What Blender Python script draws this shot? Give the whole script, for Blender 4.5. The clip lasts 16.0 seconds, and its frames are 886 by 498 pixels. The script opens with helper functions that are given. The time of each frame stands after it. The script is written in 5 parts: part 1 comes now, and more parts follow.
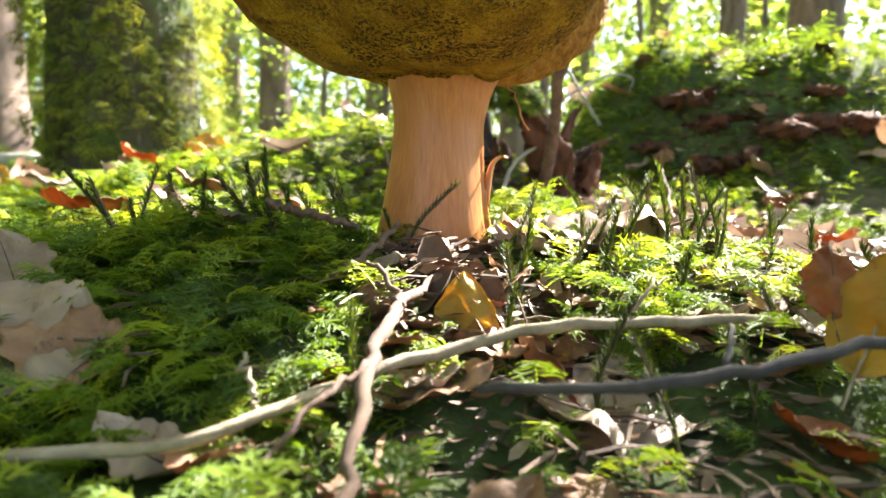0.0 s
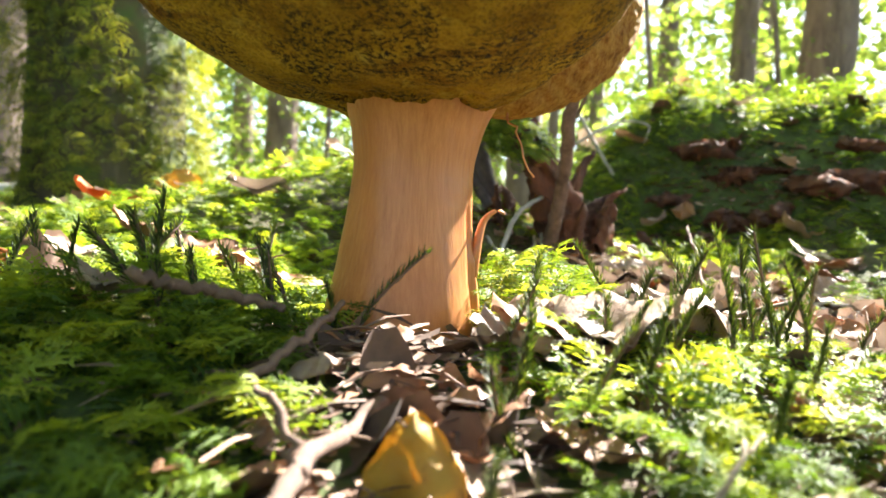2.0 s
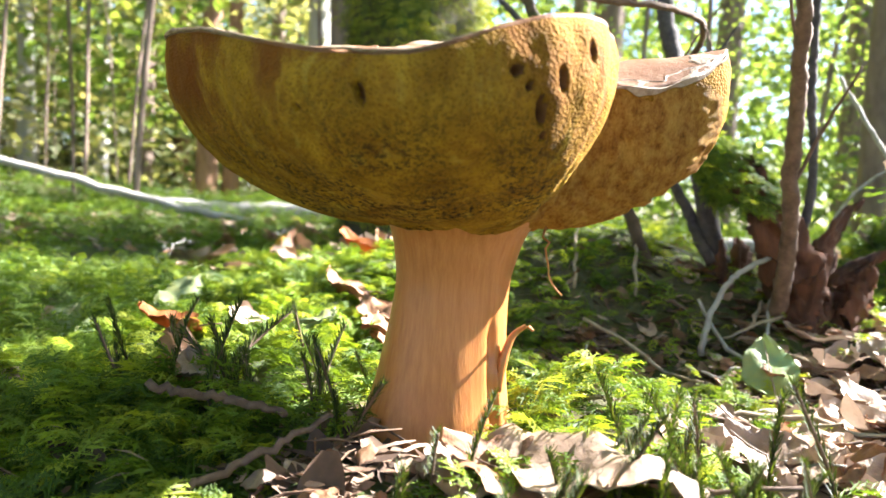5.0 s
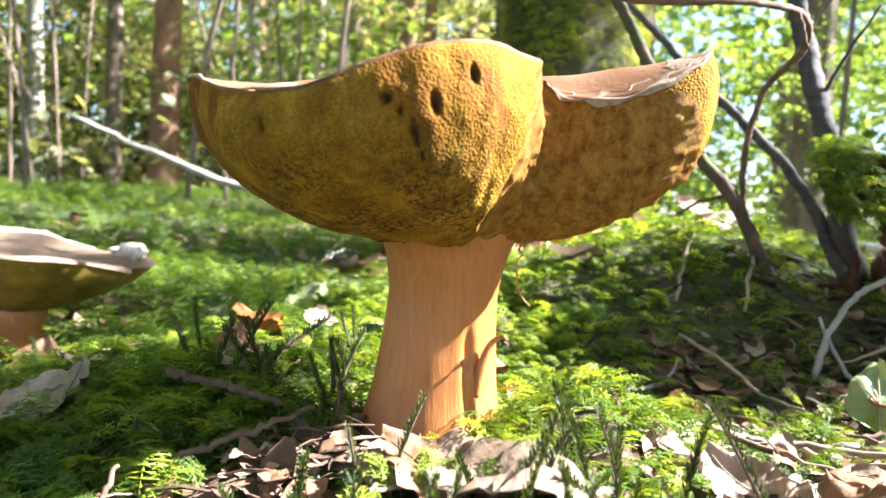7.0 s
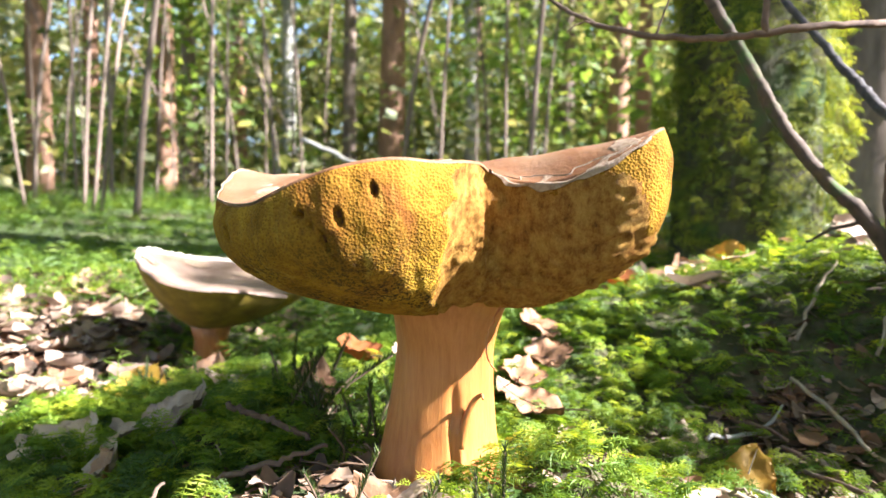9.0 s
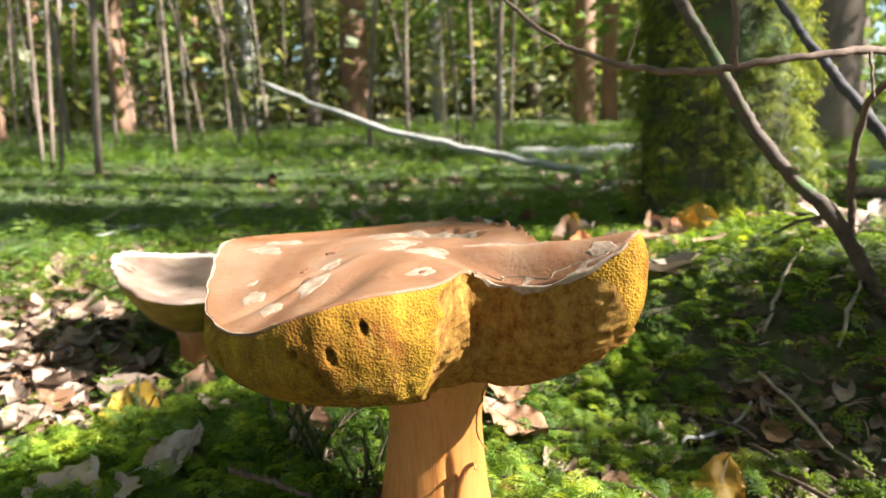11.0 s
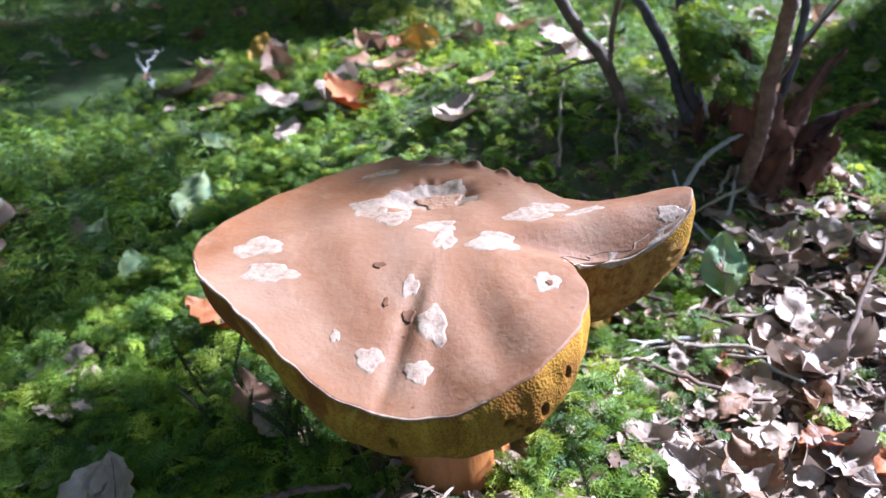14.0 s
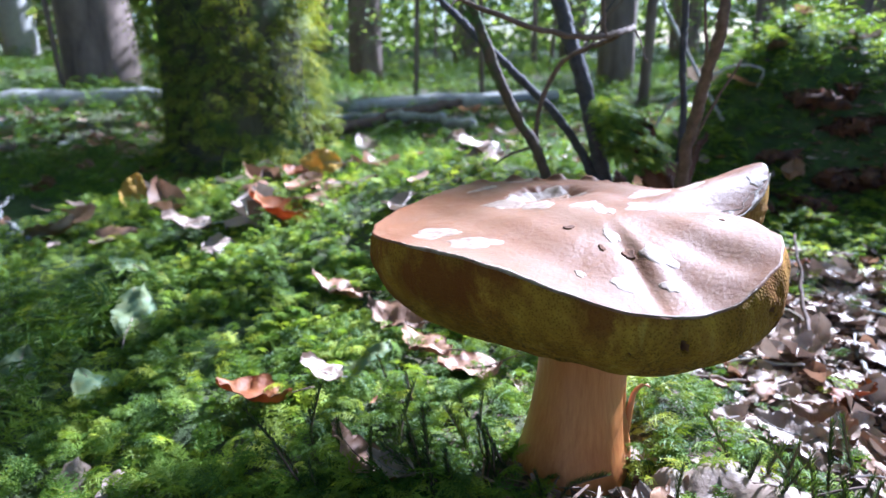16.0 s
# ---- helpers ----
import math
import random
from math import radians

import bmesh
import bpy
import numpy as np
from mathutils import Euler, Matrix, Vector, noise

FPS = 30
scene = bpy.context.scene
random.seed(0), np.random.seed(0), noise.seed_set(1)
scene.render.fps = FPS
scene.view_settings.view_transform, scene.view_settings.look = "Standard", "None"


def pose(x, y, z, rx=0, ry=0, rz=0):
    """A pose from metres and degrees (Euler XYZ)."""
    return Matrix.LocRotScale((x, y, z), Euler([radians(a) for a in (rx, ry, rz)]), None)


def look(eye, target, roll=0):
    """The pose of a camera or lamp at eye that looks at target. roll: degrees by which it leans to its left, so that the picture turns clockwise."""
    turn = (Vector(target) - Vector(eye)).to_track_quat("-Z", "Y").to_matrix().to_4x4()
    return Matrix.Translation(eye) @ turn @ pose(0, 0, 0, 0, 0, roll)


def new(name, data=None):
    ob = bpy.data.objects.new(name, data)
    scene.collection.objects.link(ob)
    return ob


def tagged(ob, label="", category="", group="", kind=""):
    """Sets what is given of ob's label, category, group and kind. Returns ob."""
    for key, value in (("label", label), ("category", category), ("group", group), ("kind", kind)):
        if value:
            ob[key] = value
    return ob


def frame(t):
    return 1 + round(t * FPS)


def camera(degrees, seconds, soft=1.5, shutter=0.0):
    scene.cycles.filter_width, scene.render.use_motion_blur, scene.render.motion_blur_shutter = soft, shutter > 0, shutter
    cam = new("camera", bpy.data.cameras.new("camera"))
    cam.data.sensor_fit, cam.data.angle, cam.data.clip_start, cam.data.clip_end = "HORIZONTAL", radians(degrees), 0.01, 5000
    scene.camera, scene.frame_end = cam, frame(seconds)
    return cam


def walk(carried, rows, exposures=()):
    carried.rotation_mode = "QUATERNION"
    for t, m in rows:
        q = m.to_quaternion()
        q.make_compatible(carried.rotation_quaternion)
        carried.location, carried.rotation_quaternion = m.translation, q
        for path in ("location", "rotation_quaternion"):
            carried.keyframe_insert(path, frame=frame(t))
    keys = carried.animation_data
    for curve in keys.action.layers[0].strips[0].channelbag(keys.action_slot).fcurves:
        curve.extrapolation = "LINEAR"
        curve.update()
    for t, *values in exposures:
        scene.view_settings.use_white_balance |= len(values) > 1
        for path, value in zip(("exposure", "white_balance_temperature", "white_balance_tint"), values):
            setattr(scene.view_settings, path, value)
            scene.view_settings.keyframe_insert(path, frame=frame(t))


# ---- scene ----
cam = camera(68.0, 16.0)
PATH = [  # seconds, eye, target, roll
    (0, (0.00249, -0.30222, 0.04460), (0.00249, 0.19447, -0.01287), 0.88),
    (0.5, (0.00884, -0.28509, 0.03365), (0.01232, 0.21399, 0.00350), 1.28),
    (1, (0.01240, -0.26972, 0.02945), (0.01870, 0.22982, 0.00895), 1.54),
    (1.5, (0.01797, -0.24825, 0.03677), (0.01943, 0.25095, 0.00863), 2.47),
    (2, (0.01289, -0.22505, 0.04966), (0.00842, 0.27432, 0.02502), 2.76),
    (2.5, (0.02559, -0.21269, 0.06203), (-0.00097, 0.28535, 0.02660), 2.04),
    (3, (0.04121, -0.21258, 0.07068), (-0.04856, 0.27824, 0.03851), 2.56),
    (3.5, (0.05550, -0.21746, 0.08185), (-0.09199, 0.25971, 0.05817), 2.00),
    (3.7, (0.06371, -0.21795, 0.08434), (-0.09530, 0.25545, 0.05974), 2.07),
    (5.8, (0.13640, -0.19777, 0.09811), (-0.13341, 0.22271, 0.07822), 3.64),
    (6, (0.14514, -0.19478, 0.10150), (-0.12708, 0.22444, 0.08925), 3.69),
    (6.5, (0.16731, -0.18818, 0.09682), (-0.15530, 0.19350, 0.08102), 4.19),
    (7, (0.17343, -0.17626, 0.09437), (-0.18258, 0.17367, 0.06597), 2.48),
    (7.5, (0.19084, -0.16039, 0.10765), (-0.19771, 0.15268, 0.07575), 2.30),
    (8, (0.20728, -0.14648, 0.10531), (-0.21249, 0.12323, 0.07290), 1.14),
    (8.5, (0.23324, -0.13078, 0.11477), (-0.20914, 0.10042, 0.08557), 1.14),
    (8.7, (0.24144, -0.12138, 0.11836), (-0.20788, 0.09579, 0.08750), 1.01),
    (10.8, (0.23971, -0.12232, 0.18008), (-0.20725, 0.09200, 0.11453), -1.86),
    (11, (0.23842, -0.12312, 0.18670), (-0.19652, 0.10493, 0.09282), -2.42),
    (11.5, (0.22014, -0.12715, 0.20950), (-0.16590, 0.16176, 0.07721), -4.18),
    (12, (0.19049, -0.14542, 0.20749), (-0.15155, 0.16477, 0.01569), -3.07),
    (12.5, (0.15499, -0.15547, 0.22704), (-0.13859, 0.17159, -0.01137), -2.55),
    (13, (0.12091, -0.16837, 0.25031), (-0.13141, 0.17803, -0.00726), -0.86),
    (13.5, (0.10559, -0.18518, 0.26115), (-0.12077, 0.16859, -0.01017), -1.40),
    (14, (0.09698, -0.20306, 0.26245), (-0.09900, 0.17368, -0.00147), -1.90),
    (14.5, (0.08958, -0.22158, 0.26398), (-0.05990, 0.19447, 0.03039), -1.21),
    (15, (0.05612, -0.24616, 0.25924), (-0.03748, 0.20012, 0.05412), -0.13),
    (15.5, (0.01921, -0.26566, 0.24630), (-0.04820, 0.19553, 0.06533), -1.30),
    (16, (-0.02643, -0.28364, 0.20292), (-0.09075, 0.18950, 0.05459), -0.61),
]
EXPOSURES = [(0.0, 3.55, 6300, 12), (8.7, 3.05, 5700, 13), (10.8, 2.5, 6000, 7), (12.0, 2.42, 5700, 12), (13.5, 2.35, 4800, 18), (16.0, 2.42, 4600, 18)]
walk(cam, [(t, look(eye, target, roll)) for t, eye, target, roll in PATH], EXPOSURES)

# ---- world
SUN_TURN, SUN_UP = 42.0, 37.5  # clockwise from +y, and above the horizon
sun_way = Vector((math.sin(radians(SUN_TURN)) * math.cos(radians(SUN_UP)), math.cos(radians(SUN_TURN)) * math.cos(radians(SUN_UP)), math.sin(radians(SUN_UP))))
world = bpy.data.worlds.new("sky")
scene.world = world
world.use_nodes = True
sky = world.node_tree.nodes.new("ShaderNodeTexSky")
sky.sky_type, sky.sun_disc = "NISHITA", False
sky.sun_elevation, sky.sun_rotation = radians(SUN_UP), radians(SUN_TURN)
world.node_tree.links.new(sky.outputs[0], world.node_tree.nodes["Background"].inputs[0])
world.node_tree.nodes["Background"].inputs[1].default_value = 0.048
sun = new("sun", bpy.data.lights.new("sun", "SUN"))
sun.data.energy, sun.data.angle, sun.data.color = 5.0, radians(0.6), (1.0, 0.93, 0.82)
sun.matrix_world = look(sun_way * 20, (0, 0, 0))

# the phone's lens: focused on the mushroom, soft behind and close in front
cam.data.dof.use_dof = True
cam.data.dof.focus_distance = 0.235
cam.data.dof.aperture_fstop = 16.0

rng = np.random.default_rng(7)


# ---- materials
def material(name, rough=0.8):
    m = bpy.data.materials.new(name)
    m.use_nodes = True
    t = m.node_tree
    b = t.nodes["Principled BSDF"]
    b.inputs["Roughness"].default_value = rough
    return m, t, b


def node(t, kind, **inputs):
    n = t.nodes.new(kind)
    for k, v in inputs.items():
        n.inputs[k].default_value = v
    return n


def ramp(t, source, *stops):
    n = t.nodes.new("ShaderNodeValToRGB")
    while len(n.color_ramp.elements) < len(stops):
        n.color_ramp.elements.new(0.5)
    for e, (place, colour) in zip(n.color_ramp.elements, stops):
        e.position, e.color = place, (*colour, 1)
    t.links.new(source, n.inputs[0])
    return n.outputs[0]


def grain(t, scale, detail=4.0, stretch=(1, 1, 1), rough=0.6, kind="Object", warp=0.0):
    c = t.nodes.new("ShaderNodeTexCoord")
    mp = t.nodes.new("ShaderNodeMapping")
    mp.inputs["Scale"].default_value = stretch
    t.links.new(c.outputs[kind], mp.inputs[0])
    n = node(t, "ShaderNodeTexNoise", Scale=scale, Detail=detail, Roughness=rough, Distortion=warp)
    t.links.new(mp.outputs[0], n.inputs["Vector"])
    return n.outputs[0]


def blend(t, fac, a, b, how="MIX"):
    n = t.nodes.new("ShaderNodeMix")
    n.data_type, n.blend_type = "RGBA", how
    if isinstance(fac, (int, float)):
        n.inputs[0].default_value = fac
    else:
        t.links.new(fac, n.inputs[0])
    for v, i in ((a, 6), (b, 7)):
        if isinstance(v, tuple):
            n.inputs[i].default_value = (*v, 1)
        else:
            t.links.new(v, n.inputs[i])
    return n.outputs[2]


def bump(t, b, height, strength=0.5, distance=0.001):
    n = node(t, "ShaderNodeBump", Strength=strength, Distance=distance)
    t.links.new(height, n.inputs["Height"])
    t.links.new(n.outputs[0], b.inputs["Normal"])


def thin(m, t, b, colour, share):
    """Lets light through a thin sheet: a share of translucent scattering in the given colour."""
    tr = t.nodes.new("ShaderNodeBsdfTranslucent")
    if isinstance(colour, tuple):
        tr.inputs[0].default_value = (*colour, 1)
    else:
        t.links.new(colour, tr.inputs[0])
    mx = t.nodes.new("ShaderNodeMixShader")
    mx.inputs[0].default_value = share
    t.links.new(b.outputs[0], mx.inputs[1])
    t.links.new(tr.outputs[0], mx.inputs[2])
    t.links.new(mx.outputs[0], t.nodes["Material Output"].inputs[0])


def moss_material(name, *stops, share=0.45):
    m, t, b = material(name, 0.6)
    g = t.nodes.new("ShaderNodeNewGeometry")
    c = ramp(t, g.outputs["Random Per Island"], *stops)
    n = ramp(t, grain(t, 14, 3), (0.3, (0.5, 0.55, 0.5)), (0.7, (1.15, 1.1, 1.0)))
    c = blend(t, 1.0, c, n, "MULTIPLY")
    t.links.new(c, b.inputs["Base Color"])
    thin(m, t, b, blend(t, 1.0, c, (1.55, 1.4, 0.62), "MULTIPLY"), share)
    return m


def leaf_material(name, a, bcol, dark, share=0.3, spots=0.5):
    m, t, b = material(name, 0.55)
    c = ramp(t, grain(t, 45, 5, warp=0.6), (0.3, a), (0.7, bcol))
    o = t.nodes.new("ShaderNodeObjectInfo")
    k = ramp(t, o.outputs["Random"], (0.0, (0.7, 0.68, 0.66)), (1.0, (1.2, 1.2, 1.2)))
    c = blend(t, 1.0, c, k, "MULTIPLY")
    s = ramp(t, grain(t, 160, 3), (0.62, (0, 0, 0)), (0.72, (spots, spots, spots)))
    c = blend(t, s, c, dark)
    t.links.new(c, b.inputs["Base Color"])
    bump(t, b, blend(t, 0.5, grain(t, 500, 4), grain(t, 110, 5, warp=1.0)), 0.6, 0.0015)
    thin(m, t, b, c, share)
    return m


def bark_material(name, a, bcol, scale=30, stretch=(1, 1, 0.2), moss=0.0, depth=0.004, rough=0.9):
    m, t, b = material(name, rough)
    g = grain(t, scale, 8, stretch, 0.7, warp=0.4)
    c = ramp(t, g, (0.32, a), (0.68, bcol))
    if moss:
        k = ramp(t, grain(t, scale * 0.35, 5), (0.62 - moss * 0.3, (0, 0, 0)), (0.72 - moss * 0.2, (1, 1, 1)))
        c = blend(t, k, c, (0.05, 0.11, 0.015))
    t.links.new(c, b.inputs["Base Color"])
    bump(t, b, g, 0.8, depth)
    return m


MOSS = moss_material("feather_moss", (0.0, (0.06, 0.118, 0.010)), (0.4, (0.14, 0.232, 0.018)), (0.75, (0.24, 0.34, 0.027)), (1.0, (0.40, 0.465, 0.045)), share=0.48)
MOSS_FAR = moss_material("distant_moss", (0.0, (0.05, 0.105, 0.010)), (0.5, (0.11, 0.195, 0.018)), (1.0, (0.22, 0.31, 0.03)), share=0.4)
MOSS_TRUNK = moss_material("trunk_moss", (0.0, (0.06, 0.09, 0.008)), (0.5, (0.19, 0.24, 0.018)), (1.0, (0.40, 0.41, 0.045)), share=0.4)
SPRIG = moss_material("haircap_leaf", (0.0, (0.02, 0.035, 0.006)), (0.6, (0.045, 0.075, 0.010)), (1.0, (0.13, 0.17, 0.02)), share=0.3)
# foliage colours lightened and greyed to paint in the wood's haze
FOLIAGE = moss_material("hazed_tree_leaf", (0.0, (0.09, 0.155, 0.04)), (0.5, (0.16, 0.25, 0.065)), (1.0, (0.29, 0.36, 0.12)), share=0.55)
NEEDLES = moss_material("hazed_spruce_needles", (0.0, (0.13, 0.15, 0.08)), (0.5, (0.28, 0.30, 0.17)), (1.0, (0.50, 0.47, 0.32)), share=0.45)

LEAF_PALE = leaf_material("pale_dead_leaf", (0.27, 0.175, 0.12), (0.50, 0.38, 0.29), (0.12, 0.07, 0.045), 0.15)
LEAF_BROWN = leaf_material("brown_dead_leaf", (0.20, 0.095, 0.05), (0.42, 0.24, 0.135), (0.05, 0.03, 0.02), 0.25)
LEAF_ORANGE = leaf_material("rust_orange_leaf", (0.30, 0.09, 0.03), (0.50, 0.20, 0.06), (0.10, 0.04, 0.02), 0.4)
LEAF_YELLOW = leaf_material("yellow_leaf", (0.46, 0.24, 0.025), (0.52, 0.36, 0.05), (0.25, 0.10, 0.02), 0.45)
LEAF_GREEN = leaf_material("mottled_green_leaf", (0.20, 0.34, 0.22), (0.42, 0.42, 0.12), (0.30, 0.22, 0.06), 0.35)
LEAF_GREY = leaf_material("grey_weathered_leaf", (0.27, 0.185, 0.14), (0.48, 0.36, 0.28), (0.11, 0.07, 0.05), 0.12)

TWIG_PALE = bark_material("pale_stick_bark", (0.18, 0.135, 0.09), (0.40, 0.32, 0.23), 120, (1, 1, 1), 0, 0.0008)
TWIG_DARK = bark_material("dark_twig_bark", (0.025, 0.022, 0.026), (0.085, 0.07, 0.07), 120, (1, 1, 1), 0, 0.0008)
TWIG_BROWN = bark_material("brown_twig_bark", (0.06, 0.035, 0.026), (0.18, 0.115, 0.08), 120, (1, 1, 1), 0, 0.0008)
TWIG_GREY = bark_material("grey_dead_wood", (0.22, 0.20, 0.18), (0.42, 0.40, 0.37), 60, (1, 1, 1), 0, 0.001)
TWIG_MOSSY = bark_material("mossy_branch_bark", (0.045, 0.032, 0.026), (0.13, 0.09, 0.065), 60, (1, 1, 1), 0.18, 0.001)
BARK = bark_material("spruce_bark", (0.09, 0.062, 0.048), (0.26, 0.19, 0.15), 14, (1, 1, 0.3))
BARK_RED = bark_material("reddish_pine_bark", (0.14, 0.07, 0.045), (0.34, 0.19, 0.12), 10, (1, 1, 0.3))
BARK_MOSSY = bark_material("mossy_oak_bark", (0.03, 0.026, 0.014), (0.10, 0.085, 0.04), 24, (1, 1, 0.3), 0.35, 0.01)
ROTTEN = bark_material("rotten_red_wood", (0.02, 0.009, 0.006), (0.145, 0.055, 0.026), 70, (1, 1, 0.2), 0, 0.004)

GROUND, t, b = material("forest_soil", 0.95)
c = ramp(t, grain(t, 60, 6), (0.3, (0.035, 0.022, 0.014)), (0.5, (0.10, 0.065, 0.042)), (0.7, (0.22, 0.155, 0.11)))
k = ramp(t, grain(t, 1.6, 8, rough=0.65), (0.36, (0, 0, 0)), (0.52, (0.85, 0.85, 0.85)))
c = blend(t, k, c, ramp(t, grain(t, 70, 8, rough=0.75), (0.35, (0.022, 0.042, 0.007)), (0.65, (0.07, 0.125, 0.016))))
t.links.new(c, b.inputs["Base Color"])
bump(t, b, grain(t, 90, 8, rough=0.7), 1.0, 0.006)

CAP, t, b = material("tan_cap_skin", 0.55)
c = ramp(t, grain(t, 15, 6, warp=0.9), (0.28, (0.105, 0.038, 0.012)), (0.48, (0.172, 0.084, 0.045)), (0.72, (0.223, 0.137, 0.089)))
c = blend(t, ramp(t, grain(t, 11, 5, warp=0.6), (0.48, (0, 0, 0)), (0.66, (0.75, 0.75, 0.75))), c, (0.175, 0.066, 0.022))
c = blend(t, ramp(t, grain(t, 60, 5, warp=0.8), (0.55, (0, 0, 0)), (0.72, (0.4, 0.4, 0.4))), c, (0.265, 0.163, 0.098))
c = blend(t, ramp(t, grain(t, 190, 2), (0.71, (0, 0, 0)), (0.74, (0.85, 0.85, 0.85))), c, (0.07, 0.03, 0.018))
t.links.new(c, b.inputs["Base Color"])
b.inputs["Subsurface Weight"].default_value = 0.12
b.inputs["Specular IOR Level"].default_value = 0.14
b.inputs["Subsurface Radius"].default_value = (0.004, 0.002, 0.001)
bump(t, b, blend(t, 0.4, grain(t, 420, 6, rough=0.65), grain(t, 70, 5, warp=1.5)), 0.42, 0.0013)

PORES, t, b = material("yellow_pore_layer", 0.85)
c0 = t.nodes.new("ShaderNodeTexCoord")
v = node(t, "ShaderNodeTexVoronoi", Scale=1150.0)
t.links.new(c0.outputs["Object"], v.inputs["Vector"])
c = ramp(t, grain(t, 34, 6, (1, 1, 0.45), 0.65, warp=0.6), (0.30, (0.12, 0.055, 0.005)), (0.45, (0.20, 0.105, 0.009)), (0.58, (0.29, 0.165, 0.014)), (0.72, (0.39, 0.25, 0.028)))
c = blend(t, 1.0, c, ramp(t, v.outputs["Distance"], (0.0, (0.42, 0.36, 0.28)), (0.5, (1.1, 1.1, 1.1))), "MULTIPLY")
c = blend(t, ramp(t, grain(t, 30, 5, (1, 1, 0.6), 0.65, warp=0.8), (0.56, (0, 0, 0)), (0.68, (0.8, 0.8, 0.8))), c, (0.11, 0.036, 0.007))
c = blend(t, ramp(t, grain(t, 150, 3, (1, 1, 0.12)), (0.60, (0, 0, 0)), (0.75, (0.5, 0.5, 0.5))), c, (0.46, 0.34, 0.06))
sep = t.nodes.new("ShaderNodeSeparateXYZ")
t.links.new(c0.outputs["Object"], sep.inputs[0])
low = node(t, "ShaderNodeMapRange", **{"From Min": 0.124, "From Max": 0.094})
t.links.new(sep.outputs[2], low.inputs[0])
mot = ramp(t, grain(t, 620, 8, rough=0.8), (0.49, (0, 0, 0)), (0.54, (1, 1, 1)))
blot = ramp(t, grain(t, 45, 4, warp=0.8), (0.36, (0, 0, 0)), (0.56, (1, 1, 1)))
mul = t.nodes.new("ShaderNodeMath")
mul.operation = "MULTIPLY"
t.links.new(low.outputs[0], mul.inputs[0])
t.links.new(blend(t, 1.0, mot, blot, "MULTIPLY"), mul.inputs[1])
high = node(t, "ShaderNodeMapRange", **{"From Min": 0.100, "From Max": 0.120})
t.links.new(sep.outputs[2], high.inputs[0])
mul2 = t.nodes.new("ShaderNodeMath")
mul2.operation = "MULTIPLY"
t.links.new(high.outputs[0], mul2.inputs[0])
t.links.new(ramp(t, grain(t, 42, 5, (1, 1, 0.5), warp=0.7), (0.42, (0, 0, 0)), (0.53, (0.85, 0.85, 0.85))), mul2.inputs[1])
left = node(t, "ShaderNodeMapRange", **{"From Min": 0.05, "From Max": -0.005, "To Min": 0.35})
t.links.new(sep.outputs[0], left.inputs[0])
mul3 = t.nodes.new("ShaderNodeMath")
mul3.operation = "MULTIPLY"
t.links.new(mul2.outputs[0], mul3.inputs[0])
t.links.new(left.outputs[0], mul3.inputs[1])
c = blend(t, mul3.outputs[0], c, (0.12, 0.036, 0.007))
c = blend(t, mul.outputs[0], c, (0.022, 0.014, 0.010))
t.links.new(c, b.inputs["Base Color"])
b.inputs["Subsurface Weight"].default_value = 0.08
b.inputs["Specular IOR Level"].default_value = 0.1
b.inputs["Subsurface Radius"].default_value = (0.004, 0.002, 0.0006)
bump(t, b, blend(t, 0.25, v.outputs["Distance"], grain(t, 300, 6, rough=0.7)), 0.7, 0.0006)

STEM, t, b = material("fibrous_orange_stem", 0.42)
g = grain(t, 520, 6, (1, 1, 0.06), 0.7)
c = ramp(t, g, (0.3, (0.36, 0.118, 0.024)), (0.7, (0.52, 0.212, 0.058)))
c = blend(t, ramp(t, grain(t, 30, 4), (0.45, (0, 0, 0)), (0.7, (0.5, 0.5, 0.5))), c, (0.36, 0.125, 0.04))
t.links.new(c, b.inputs["Base Color"])
b.inputs["Subsurface Weight"].default_value = 0.12
b.inputs["Specular IOR Level"].default_value = 0.6
b.inputs["Subsurface Radius"].default_value = (0.006, 0.003, 0.001)
bump(t, b, blend(t, 0.4, g, grain(t, 160, 5, (1, 1, 0.15))), 0.6, 0.0008)

FLESH, t, b = material("pale_peeled_flesh", 0.65)
c = ramp(t, grain(t, 330, 6, rough=0.7), (0.34, (0.15, 0.082, 0.05)), (0.47, (0.235, 0.16, 0.108)), (0.66, (0.30, 0.225, 0.165)))
t.links.new(c, b.inputs["Base Color"])
bump(t, b, blend(t, 0.5, grain(t, 330, 6, rough=0.7), grain(t, 110, 3)), 0.5, 0.0013)
TORN, t, b = material("torn_orange_flesh", 0.8)
b.inputs["Specular IOR Level"].default_value = 0.1
c = ramp(t, grain(t, 240, 8, (1, 1, 0.7), 0.8), (0.33, (0.085, 0.03, 0.006)), (0.44, (0.22, 0.10, 0.02)), (0.58, (0.34, 0.19, 0.042)), (0.75, (0.44, 0.28, 0.09)))
t.links.new(c, b.inputs["Base Color"])
bump(t, b, grain(t, 520, 8, (1, 1, 0.7), 0.8), 0.9, 0.0016)
PIT_FLOOR, t, b = material("orange_pit_floor", 0.7)
t.links.new(ramp(t, grain(t, 180, 6, warp=0.5), (0.3, (0.20, 0.085, 0.035)), (0.7, (0.30, 0.175, 0.10))), b.inputs["Base Color"])
bump(t, b, grain(t, 250, 6), 0.8, 0.002)
# dark brown that paints the shade inside insect holes
HOLE_SHADE, t, b = material("painted_hole_shade", 0.95)
t.links.new(ramp(t, grain(t, 300, 3), (0.3, (0.06, 0.022, 0.008)), (0.7, (0.14, 0.055, 0.018))), b.inputs["Base Color"])


